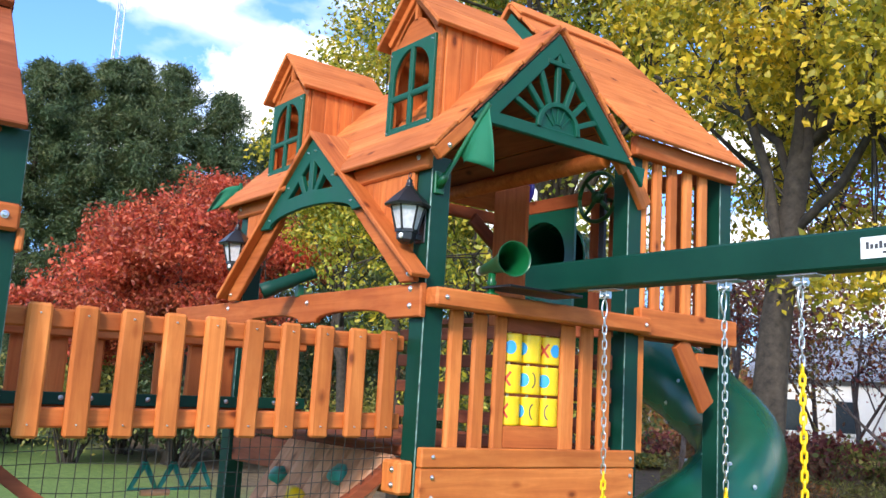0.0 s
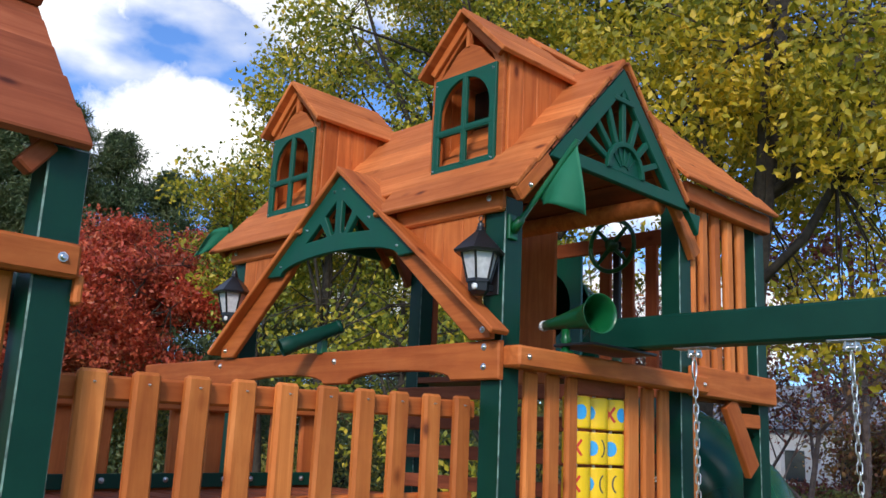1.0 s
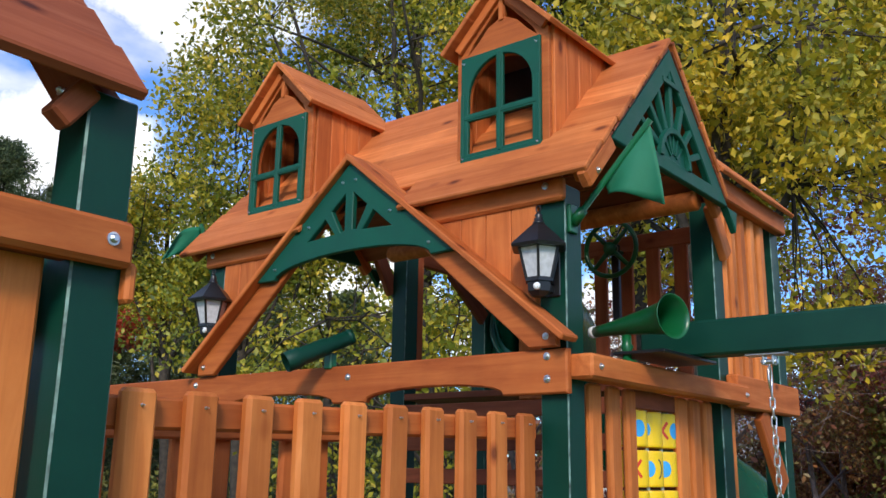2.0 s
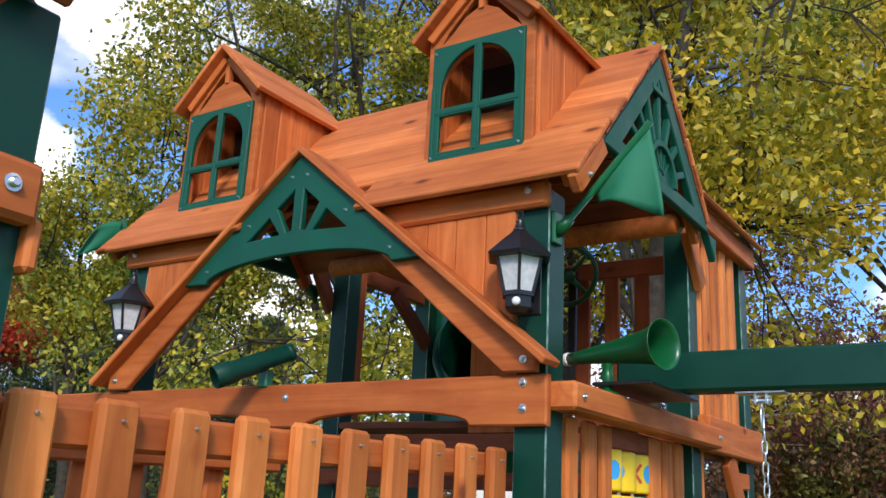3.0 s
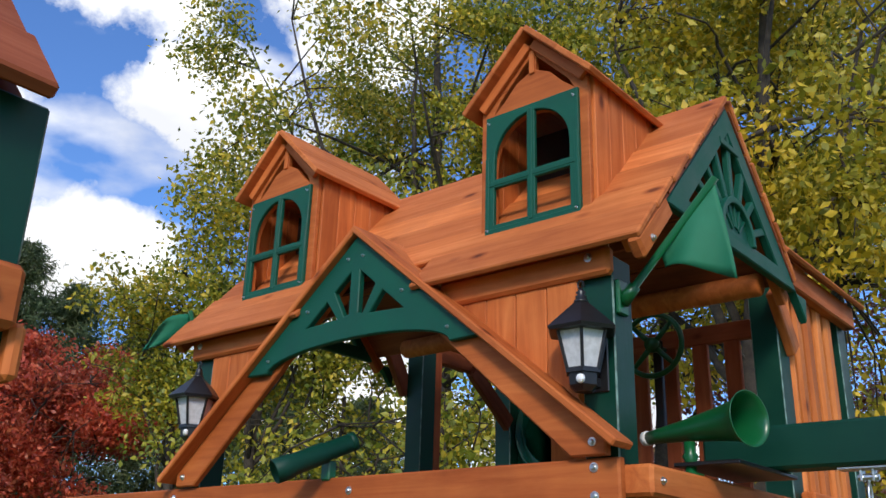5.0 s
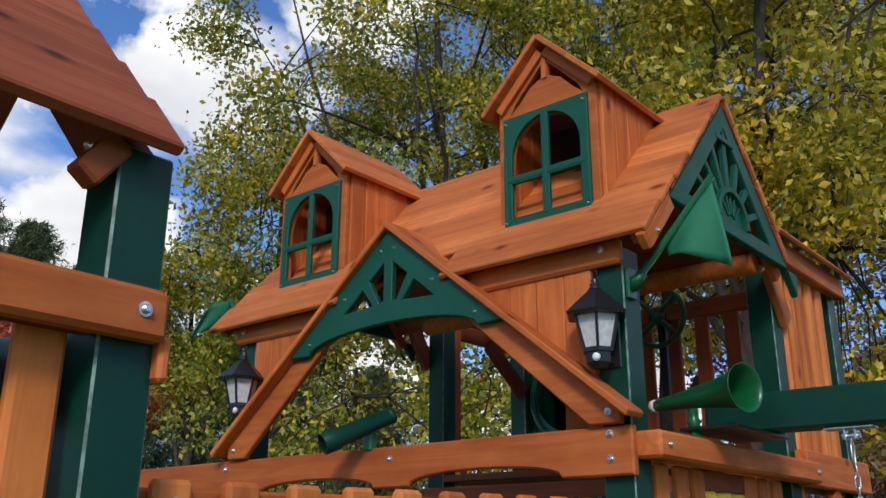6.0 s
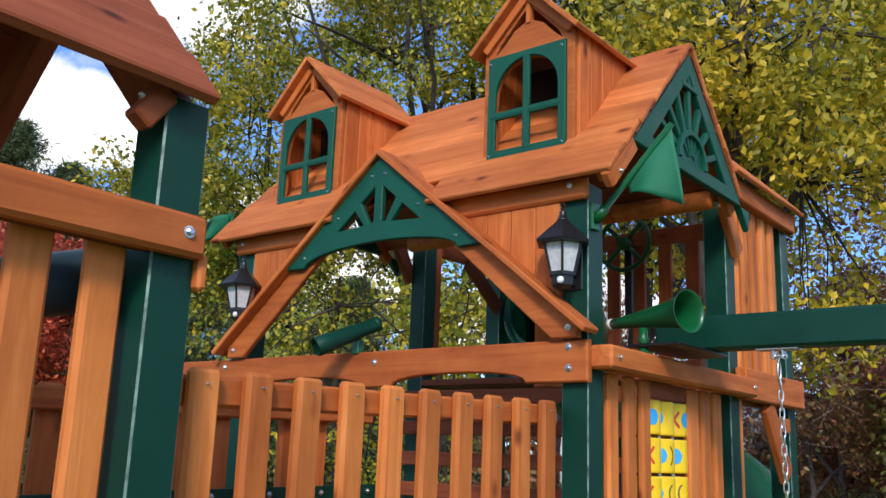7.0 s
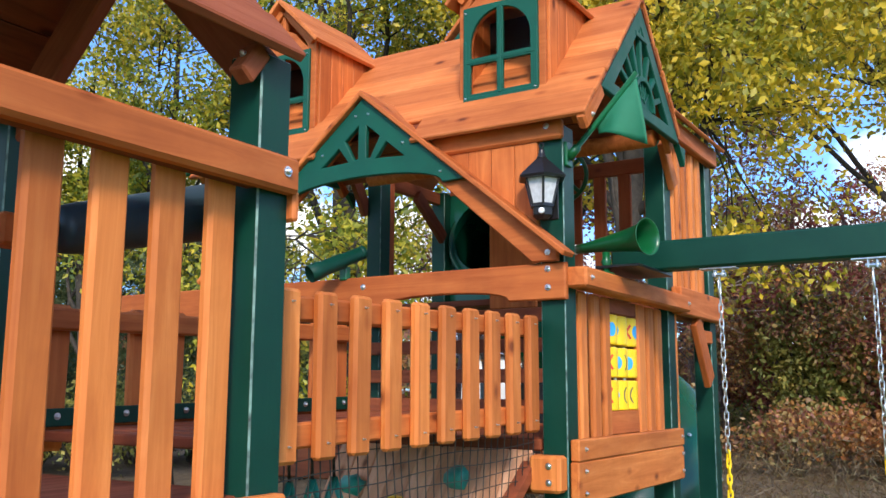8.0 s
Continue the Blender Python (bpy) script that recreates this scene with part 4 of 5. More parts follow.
def hanger(y):
    bm = bmesh.new()
    box_bm(0.05, 0.13, 0.006, 0.001, bm, Matrix.Translation((0.53, y, 2.199)))
    for s in (-1, 1):
        box_bm(0.03, 0.006, 0.03, 0.001, bm, Matrix.Translation((0.53, y + s * 0.014, 2.183)))
    tube_bm([(0.53, y - 0.024, 2.178), (0.53, y + 0.024, 2.178)], 0.008, 10, bm)
    part("hanger", bm, STEEL, beam, "zinc swing hanger")


LINK = None


def link_mesh(thick, mat):
    bm = bmesh.new()
    pts = []
    for i in range(16):
        a = 2 * math.pi * i / 16
        pts.append((0.0075 * math.cos(a), 0, 0.0095 * math.sin(a) + (0.0085 if math.sin(a) > 0 else -0.0085)))
    rings = []
    for i, p in enumerate(pts):
        p = Vector(p)
        d = (Vector(pts[(i + 1) % 16]) - Vector(pts[i - 1])).normalized()
        s = Vector((0, 1, 0))
        o = d.cross(s)
        rings.append([bm.verts.new(p + thick * (math.cos(k * math.pi / 2.5) * s + math.sin(k * math.pi / 2.5) * o)) for k in range(5)])
    for i in range(16):
        a, b = rings[i], rings[(i + 1) % 16]
        for k in range(5):
            bm.faces.new((a[k], a[(k + 1) % 5], b[(k + 1) % 5], b[k]))
    return mesh_of("link", bm, mat, True)


def chain(parent, y, sleeve_top, x=0.53, dx=0.03):
    global LINK
    if LINK is None:
        LINK = (link_mesh(0.0024, STEEL), link_mesh(0.0042, YELLOW))
    hook = [(x, y, 2.176)] + [(x + 0.013 * math.sin(a), y + 0.002, 2.13 + 0.034 * math.cos(a)) for a in np.linspace(0, 2 * math.pi, 15)]
    part("carabiner", tube_bm(hook, 0.0035, 6), STEEL, parent, "steel spring hook", None, True)
    z, k = 2.083, 0
    while z > sleeve_top - 0.02:
        ob = new("link", LINK[0])
        s = (2.1 - z)
        m = Matrix.Translation((x + dx * s, y, z)) @ Matrix.Rotation(radians(90 * (k % 2) + 40 + random.uniform(-14, 14)), 4, "Z")
        hang(ob, parent, m)
        z -= 0.0275
        k += 1
    while z > 0.73:
        ob = new("coated_link", LINK[1])
        s = (2.1 - z)
        m = Matrix.Translation((x + dx * s, y, z)) @ Matrix.Rotation(radians(90 * (k % 2) + 40 + random.uniform(-14, 14)), 4, "Z")
        hang(ob, parent, m)
        z -= 0.0275
        k += 1


def belt_swing(y0, y1, top):
    t = thing("belt_swing", "green belt swing on steel chains coated yellow below", "swing", (0.59, (y0 + y1) / 2, 0.72), "swings on the beam")
    for y in (y0, y1):
        hanger(y)
        chain(t, y, top)
    bm = bmesh.new()
    rows = []
    for i in range(13):
        u = i / 12
        y = y0 + (y1 - y0) * u
        z = 0.72 - 0.16 * math.sin(math.pi * u)
        rows.append([bm.verts.new((0.571 + dx, y, z + dz)) for dx, dz in ((-0.07, 0), (0.07, 0), (0.07, -0.012), (-0.07, -0.012))])
    for a, b in zip(rows, rows[1:]):
        for k in range(4):
            bm.faces.new((a[k], a[(k + 1) % 4], b[(k + 1) % 4], b[k]))
    bm.faces.new(rows[0][::-1])
    bm.faces.new(rows[-1])
    part("seat", bm, PLASTIC, t)


belt_swing(-0.878, -0.368, 1.56)
belt_swing(-1.63, -1.145, 1.95)


# ---- tube slide ----
def tube_slide():
    t = thing("tube_slide", "dark green plastic spiral tube slide", "slide", (2.5, 0.7, GROUND))
    ctrl = [(1.885, 1.275, 2.62), (2.2, 1.36, 2.56), (2.62, 1.55, 2.38), (2.94, 1.40, 2.12), (3.01, 1.0, 1.86), (2.83, 0.58, 1.60), (2.42, 0.40, 1.34), (2.07, 0.58, 1.08), (1.97, 0.95, 0.8), (2.2, 1.25, 0.55), (2.6, 1.1, 0.4), (3.1, 1.1, 0.36)]
    pts = []
    for i in range(len(ctrl) - 1):
        p0, p1, p2, p3 = (Vector(ctrl[max(0, min(len(ctrl) - 1, i + k))]) - Vector((0.09, 0, 0)) for k in (-1, 0, 1, 2))
        for j in range(6):
            u = j / 6
            pts.append(0.5 * ((2 * p1) + (p2 - p0) * u + (2 * p0 - 5 * p1 + 4 * p2 - p3) * u * u + (3 * p1 - p0 - 3 * p2 + p3) * u ** 3))
    pts.append(Vector(ctrl[-1]) - Vector((0.09, 0, 0)))
    rad = [0.262 if i % 12 == 0 else 0.247 for i in range(len(pts))]
    ob = part("tube", tube_bm(pts, rad, 28, None, False), SLIDE, t, "", None, True)
    sol = ob.modifiers.new("thickness", "SOLIDIFY")
    sol.thickness = 0.012
    for k in (12, 24, 36, 48):
        d = (pts[k + 1] - pts[k]).normalized()
        for i in range(10):
            a = 2 * math.pi * i / 10
            s = d.orthogonal().normalized()
            o = d.cross(s)
            r = math.cos(a) * s + math.sin(a) * o
            bolt(t, pts[k] + r * 0.263, r, 0.012)
    for x, y, z in ((2.92, 1.0, 1.66), (2.11, 1.25, 0.4)):
        part("support", tube_bm([(x, y, GROUND), (x, y, z)], 0.03, 12), GREEN, t)


tube_slide()


# ---- fittings on the tower ----
def lantern(y):
    t = thing("wall_lantern", "black solar carriage lantern with frosted panes on the post", "lantern", (-0.02, y, 2.33), "lanterns on the front posts")
    cx = -0.084

    def ring(r, z):
        return [(cx + 0.88 * r * sx, y + 0.88 * r * sy, z) for sx, sy in ((-1, -0.58), (-1, 0.58), (0, 1.15), (1, 0.58), (1, -0.58), (0, -1.15))]

    def shell(rings, mat, name, label=""):
        bm = bmesh.new()
        vs = [[bm.verts.new(p) for p in r] for r in rings]
        for a, b in zip(vs, vs[1:]):
            for k in range(6):
                bm.faces.new((a[k], a[(k + 1) % 6], b[(k + 1) % 6], b[k]))
        bm.faces.new(vs[0][::-1])
        bm.faces.new(vs[-1])
        bmesh.ops.recalc_face_normals(bm, faces=bm.faces)
        return part(name, bm, mat, t, label)

    shell([ring(0.083, 2.456), ring(0.087, 2.464), ring(0.055, 2.495), ring(0.024, 2.524), ring(0.018, 2.53)], BLACK, "hood")
    part("finial", lathe_bm([(0.017, 2.53), (0.017, 2.536), (0.012, 2.538), (0.014, 2.546), (0.008, 2.55), (0.012, 2.556), (0.006, 2.562), (0.003, 2.568)], 14, None, Matrix.Translation((cx, y, 0))), BLACK, t, "", None, True)
    part("ring", tube_bm([(cx, y + 0.008 * math.cos(a), 2.575 + 0.01 * math.sin(a)) for a in np.linspace(0, 2 * math.pi, 13)], 0.002, 6), BLACK, t)
    lo, hi = ring(0.036, 2.372), ring(0.058, 2.457)
    for k in range(6):
        bm = bmesh.new()
        quad = [Vector(lo[k]), Vector(lo[(k + 1) % 6]), Vector(hi[(k + 1) % 6]), Vector(hi[k])]
        c = Vector((cx, y, 2.41))
        back = [p + (c - p) * 0.06 for p in quad]
        va, vb = [bm.verts.new(p) for p in quad], [bm.verts.new(p) for p in back]
        bm.faces.new(va)
        bm.faces.new(vb[::-1])
        for i in range(4):
            bm.faces.new((va[i], vb[i], vb[(i + 1) % 4], va[(i + 1) % 4]))
        bmesh.ops.recalc_face_normals(bm, faces=bm.faces)
        part("pane", bm, FROST, t, "frosted white pane")
    shell([ring(0.042, 2.362), ring(0.042, 2.373)], BLACK, "base_rim")
    for a, b in zip(ring(0.039, 2.37), ring(0.061, 2.458)):
        part("bar", tube_bm([a, b], 0.0042, 6), BLACK, t)
    shell([ring(0.02, 2.322), ring(0.034, 2.335), ring(0.036, 2.362)], BLACK, "foot")
    part("sensor", lathe_bm([(0.011, 0), (0.010, 0.006), (0.005, 0.009)], 16), WHITE, t, "white motion sensor", Matrix.Translation((cx - 0.029, y - 0.012, 2.346)) @ Matrix.Rotation(radians(-90), 4, "Y"), True)
    block("back_plate", t, -0.026, -0.0205, y - 0.032, y + 0.032, 2.33, 2.47, BLACK, 0.003)
    block("arm", t, -0.07, -0.022, y - 0.012, y + 0.012, 2.34, 2.362, BLACK, 0.002)


lantern(0.045)
lantern(1.515)


def flag(y_sign, y_base):
    s = y_sign
    t = thing("flag", "green nylon flag hanging from a slanted plastic pole", "flag", (0.02, y_base, 2.55), "flags on the eaves")
    a, b = Vector((0.01, y_base, 2.545)), Vector((0.03, y_base + s * 0.243, 2.812))
    d = (b - a).normalized()
    part("pole", tube_bm([a, a + d * 0.05, a + d * 0.051, b], [0.017, 0.015, 0.0095, 0.0095], 12), PLASTIC, t, "", None, True)
    block("bracket", t, -0.012, 0.032, *((y_base - 0.004, y_base + 0.008) if s < 0 else (y_base - 0.008, y_base + 0.004)), 2.515, 2.60, PLASTIC, 0.003)
    bm = bmesh.new()
    n, rows = 14, []
    for i in range(n + 1):
        u = i / n
        p = a.lerp(b, 0.42 + 0.58 * u)
        drop = 0.035 + 0.215 * u ** 1.15
        row = []
        for j in range(9):
            v = j / 8
            row.append(bm.verts.new((p.x + 0.016 * math.sin(7 * u + 2.5 * v) * v + 0.012 * v, p.y + s * (-0.004 + 0.03 * v * u), p.z - drop * v)))
        rows.append(row)
    for r0, r1 in zip(rows, rows[1:]):
        for j in range(8):
            bm.faces.new((r0[j], r0[j + 1], r1[j + 1], r1[j]))
    ob = part("cloth", bm, FLAG, t, "limp green cloth", None, True)
    so = ob.modifiers.new("thickness", "SOLIDIFY")
    so.thickness = 0.0015


flag(-1, -0.012)


def blown_flag():
    t = thing("flag", "green nylon flag lifted by the wind at the far eave", "flag", (0.02, 1.63, 2.55), "flags on the eaves")
    a, b = Vector((0.01, 1.625, 2.545)), Vector((0.02, 1.765, 2.825))
    part("pole", tube_bm([a, b], 0.0095, 12), PLASTIC, t, "", None, True)
    block("bracket", t, -0.012, 0.032, 1.6205, 1.632, 2.515, 2.60, PLASTIC, 0.003)
    bm = bmesh.new()
    rows = []
    for i in range(15):
        u = i / 14
        x = 0.018 - 0.168 * u
        hi, lo = 2.815 - 0.03 * u - 0.135 * u ** 3, 2.69 + 0.02 * u - 0.065 * u ** 2
        rows.append([bm.verts.new((x, 1.762 + 0.012 * math.sin(6 * u + v) * u, lo + (hi - lo) * v / 6)) for v in range(7)])
    for r0, r1 in zip(rows, rows[1:]):
        for j in range(6):
            bm.faces.new((r0[j], r0[j + 1], r1[j + 1], r1[j]))
    ob = part("cloth", bm, FLAG, t, "lifted green cloth", None, True)
    so = ob.modifiers.new("thickness", "SOLIDIFY")
    so.thickness = 0.0015


blown_flag()


def megaphone():
    t = thing("megaphone", "green plastic toy megaphone on a swivel stand on the rail", "toy megaphone", (0.29, -0.03, 2.166))
    a, b = Vector((0.325, 0.10, 2.279)), Vector((0.219, -0.212, 2.286))
    m = (b - a).to_track_quat("Z", "Y").to_matrix().to_4x4()
    m.translation = a
    L = (b - a).length
    prof = [(0.017, 0.0), (0.02, 0.05), (0.028, 0.14), (0.040, 0.24), (0.050, L - 0.03), (0.062, L - 0.008), (0.066, L), (0.064, L), (0.058, L - 0.012), (0.046, L - 0.04), (0.036, 0.24), (0.02, 0.12), (0.012, 0.06)]
    part("horn", lathe_bm(prof, 32, None, m), PLASTIC, t, "", None, True)
    part("mouthpiece", lathe_bm([(0.012, -0.018), (0.018, -0.016), (0.019, -0.002), (0.017, 0.002)], 20, None, m), WHITE, t, "white mouthpiece", None, True)
    part("stand", lathe_bm([(0.03, 2.166), (0.03, 2.172), (0.014, 2.178), (0.012, 2.2), (0.02, 2.215), (0.014, 2.225), (0.014, 2.25)], 18, None, Matrix.Translation((0.262, -0.04, 0))), PLASTIC, t, "", None, True)


megaphone()


def telescope():
    t = thing("telescope", "green plastic toy telescope on the header board", "toy telescope", (-0.035, 0.88, 2.18))
    a, b = Vector((-0.20, 0.948, 2.182)), Vector((0.0, 0.846, 2.285))
    m = (b - a).to_track_quat("Z", "Y").to_matrix().to_4x4()
    m.translation = a
    L = (b - a).length
    part("tube", lathe_bm([(0.026, 0.03), (0.032, 0), (0.034, 0.004), (0.034, 0.05), (0.03, 0.056), (0.03, 0.15), (0.026, 0.156), (0.026, 0.24), (0.022, 0.245), (0.022, L - 0.02), (0.027, L - 0.015), (0.027, L)], 28, None, m), GREEN, t, "", None, True)
    bm = box_bm(0.03, 0.035, 0.055, 0.004, None, Matrix.Translation((-0.04, 0.905, 2.2)))
    part("mount", bm, PLASTIC, t)


telescope()


def wheel():
    t = thing("steering_wheel", "green plastic toy steering wheel on the slat wall", "toy wheel", (1.65, 0.742, 2.905))
    c = Vector((1.65, 0.742, 2.905))
    R = 0.135
    ring = [c + Vector((0, R * math.cos(a), R * math.sin(a))) for a in np.linspace(0, 2 * math.pi, 33)]
    part("rim", tube_bm(ring, 0.012, 10), PLASTIC, t, "", None, True)
    for k in range(4):
        a = radians(45 + 90 * k)
        part("spoke", tube_bm([c, c + Vector((0, R * math.cos(a), R * math.sin(a)))], [0.014, 0.010], 8), PLASTIC, t, "", None, True)
    part("hub", lathe_bm([(0.03, -0.02), (0.034, 0.0), (0.03, 0.02), (0.012, 0.026), (0.012, 0.11)], 20, None, Matrix.Translation(c) @ Matrix.Rotation(radians(90), 4, "Y")), PLASTIC, t, "", None, True)
    block("mount", t, c.x + 0.035, c.x + 0.06, c.y - 0.02, c.y + 0.02, 2.5, c.z + 0.03, BLACK, 0.004, "dark steel mount bar")


wheel()


def blue_toy():
    t = thing("blue_panel", "dark blue plastic play panel on the end wall", "play panel", (1.84, 1.49, 2.93))
    part("disc", lathe_bm([(0.09, 0), (0.095, 0.006), (0.095, 0.02), (0.085, 0.026)], 28, None, Matrix.Translation((1.752, 1.45, 3.06)) @ Matrix.Rotation(radians(-90), 4, "Y")), BLUE, t, "", None, True)
    block("post", t, 1.756, 1.78, 1.43, 1.47, 2.935, 3.06, BLUE, 0.003)


blue_toy()


# ---- trees and distance ----
def leaves_bm(name, points, size, mat, parent, label="", flat=0.0, long=1.5):
    """Many small folded leaves, each an island of two triangles and a fold."""
    rng = np.random.default_rng(len(points) + int(size * 1000))
    n = len(points)
    P = np.array(points)
    d = rng.normal(size=(n, 3))
    d[:, 2] -= 0.35
    d /= np.linalg.norm(d, axis=1)[:, None]
    o = rng.normal(size=(n, 3))
    o[:, 2] *= 1 - flat
    s = np.cross(d, o)
    s /= np.linalg.norm(s, axis=1)[:, None] + 1e-9
    nn = np.cross(d, s)
    k = size * rng.uniform(0.6, 1.3, size=(n, 1))
    a = P
    b = P + d * k * 0.45 * long + s * k * 0.42 + nn * k * 0.12
    c = P + d * k * long
    e = P + d * k * 0.45 * long - s * k * 0.42 + nn * k * 0.12
    V = np.stack([a, b, c, e], 1).reshape(-1, 3)
    idx = np.arange(n)[:, None] * 4
    F = np.concatenate([idx + np.array([[0, 1, 2]]), idx + np.array([[0, 2, 3]])], 0)
    me = bpy.data.meshes.new(name)
    me.vertices.add(len(V))
    me.vertices.foreach_set("co", V.ravel())
    me.loops.add(F.size)
    me.loops.foreach_set("vertex_index", F.ravel().astype(np.int32))
    me.polygons.add(len(F))
    me.polygons.foreach_set("loop_start", np.arange(0, F.size, 3, dtype=np.int32))
    me.polygons.foreach_set("loop_total", np.full(len(F), 3, dtype=np.int32))
    me.update(calc_edges=True)
    me.materials.append(mat)
    ob = new(name, me)
    base = Matrix.Translation(parent.location)
    ob.parent = parent
    ob.matrix_basis = base.inverted()
    return tagged(ob, label)


def tree(at, centre, radii, clumps, per, size, mat, label, seed, r0=0.16, sigma=0.3, name="tree", limbs=10, gate=-0.12, lean=0.0):
    """A broadleaf tree: tapered trunk, limbs and twigs, leaves in clumps with gaps between them."""
    rnd = random.Random(seed)
    base = Vector((*at, GROUND))
    c = Vector(centre)
    R = Vector(radii)
    t = thing(name, label, "tree", base)
    bm = bmesh.new()
    top = c + Vector((rnd.gauss(0, 0.2), rnd.gauss(0, 0.2), R.z * 0.55))
    n = 9
    spine = []
    for i in range(n + 1):
        u = i / n
        p = base.lerp(top, u) + Vector((math.sin(u * 5 + seed) * 0.10, math.cos(u * 4 + seed) * 0.10, 0)) * min(1, 3 * u)
        spine.append(p)
    tube_bm(spine, [r0 * (1.25 if i == 0 else 1) * (1 - 0.8 * i / n) for i in range(n + 1)], 12, bm)
    nodes = []
    for k in range(limbs):
        s = rnd.uniform(0.32, 0.95)
        p0 = spine[int(s * n)]
        a = 2 * math.pi * (k + rnd.random() * 0.7) / limbs
        zz = rnd.uniform(-0.5, 0.75)
        q = math.sqrt(max(0.1, 1 - zz * zz))
        p3 = c + Vector((R.x * 0.8 * q * math.cos(a), R.y * 0.8 * q * math.sin(a), R.z * 0.8 * zz))
        r1 = r0 * 0.42 * (1.15 - s)
        pts = []
        bend = Vector((rnd.gauss(0, 1), rnd.gauss(0, 1), rnd.gauss(0, 0.6))) * 0.22
        drift = Vector((0, 0, 0))
        for i in range(8):
            u = i / 7
            drift += Vector((rnd.gauss(0, 0.075), rnd.gauss(0, 0.075), rnd.gauss(0, 0.065))) * min(1, 2 * u)
            pts.append(p0.lerp(p3, u) + Vector((0, 0, 0.35 * math.sin(math.pi * u))) + bend * math.sin(2.0 * math.pi * u) + drift)
        tube_bm(pts, [max(0.008, r1 * (1 - 0.85 * i / 7)) for i in range(8)], 7, bm)
        nodes += pts[2:]
    nodes += spine[5:]
    def soft(s):
        return max(-1.7 * s, min(1.7 * s, rnd.gauss(0, s)))

    pts = []
    made = tries = 0
    while made < clumps and tries < clumps * 12:
        tries += 1
        d = Vector((rnd.gauss(0, 1), rnd.gauss(0, 1), rnd.gauss(0, 1))).normalized()
        r = rnd.uniform(0.12, 1.0) ** 0.55
        p = c + Vector((d.x * R.x, d.y * R.y, d.z * R.z)) * r * (1 + 0.22 * noise.noise(d * 2.3 + Vector((seed, 0, 0))))
        p.z += lean * (p.x - c.x)
        if noise.noise(p * 0.75 + Vector((seed * 3.1, 0, 0))) < gate:
            continue
        made += 1
        q = min(nodes, key=lambda w: (w - p).length_squared)
        mid = q.lerp(p, 0.5) + Vector((rnd.gauss(0, 0.06), rnd.gauss(0, 0.06), 0.05))
        tube_bm([q, mid, p], [0.012, 0.008, 0.004], 4, bm)
        w = Vector((rnd.uniform(0.6, 1.4), rnd.uniform(0.6, 1.4), rnd.uniform(0.35, 0.8))) * sigma
        for k in range(int(per * rnd.uniform(0.5, 1.5))):
            pts.append((p.x + soft(w.x), p.y + soft(w.y), p.z + soft(w.z)))
    part("trunk", bm, BARK, t, "dark brown trunk and limbs", None, True)
    leaves_bm("crown", pts, size, mat, t, "")
    return t


def conifer(at, height, radius, count, seed, label):
    rnd = random.Random(seed)
    base = Vector((*at, GROUND))
    t = thing("evergreen_tree", label, "tree", base)
    part("trunk", tube_bm([base, base + Vector((0, 0, height * 0.95))], [0.2, 0.03], 8), BARK, t)
    pts = []
    arms = []
    for k in range(300):
        u = rnd.random() ** 0.8
        z = height * (0.06 + 0.94 * u)
        reach = radius * (1 - u) ** 0.72 * rnd.uniform(0.35, 1.35) + 0.15
        a = rnd.uniform(0, 2 * math.pi)
        arms.append((z, reach, a))
    for i in range(count):
        z, reach, a = rnd.choice(arms)
        s = rnd.random() ** 0.55
        pts.append((base.x + reach * s * math.cos(a) + rnd.gauss(0, 0.12), base.y + reach * s * math.sin(a) + rnd.gauss(0, 0.12), base.z + z + 0.3 * reach * s + rnd.gauss(0, 0.08)))
    leaves_bm("crown", pts, 0.036, NEEDLE, t, "", long=4.6)


def bush(at, r, h, mat, count, size, label, seed, category="bush", name="bush"):
    rnd = random.Random(seed)
    base = Vector((*at, GROUND))
    t = thing(name, label, category, base)
    bm = bmesh.new()
    tips = []
    for k in range(14):
        a = rnd.uniform(0, 2 * math.pi)
        q = rnd.uniform(0.1, 0.9) * r
        p0 = base + Vector((0.2 * q * math.cos(a), 0.2 * q * math.sin(a), 0))
        p2 = base + Vector((q * math.cos(a), q * math.sin(a), h * rnd.uniform(0.55, 1.0)))
        p1 = p0.lerp(p2, 0.5) + Vector((rnd.gauss(0, 0.1), rnd.gauss(0, 0.1), 0.2))
        tube_bm([p0, p1, p2], [0.03, 0.018, 0.006], 5, bm)
        tips += [p1, p1.lerp(p2, 0.5), p2, p2]
    part("branchwork", bm, BARK, t)
    pts = []
    for i in range(count):
        p = rnd.choice(tips)
        pts.append((p.x + rnd.gauss(0, r * 0.25), p.y + rnd.gauss(0, r * 0.25), max(GROUND + 0.05, p.z + rnd.gauss(0, h * 0.14))))
    leaves_bm("crown", pts, size, mat, t, "")


tree((6.9, 6.0), (6.5, 6.05, 7.1), (3.3, 3.2, 4.0), 265, 260, 0.052, LEAF_YG, "tall yellow-green autumn tree behind the playhouse", 3, 0.2, 0.23, limbs=24, gate=0.12)
tree((6.6, 7.6), (6.2, 7.4, 3.2), (2.6, 2.6, 1.7), 34, 120, 0.055, LEAF_YG, "low spreading yellow-green tree behind the playhouse", 27, 0.1, 0.25, limbs=16, gate=0.1)
tree((4.25, 1.5), (5.4, 1.2, 5.5), (2.1, 2.4, 2.9), 240, 140, 0.052, LEAF_GOLD, "thick-trunked tree with golden autumn leaves", 11, 0.17, 0.23, limbs=15, gate=0.08)
tree((9.4, 5.0), (8.7, 3.3, 7.8), (3.4, 3.8, 3.4), 230, 230, 0.058, LEAF_YG, "tall yellow-green autumn tree behind the wing", 21, 0.22, 0.28, limbs=24, gate=0.08)
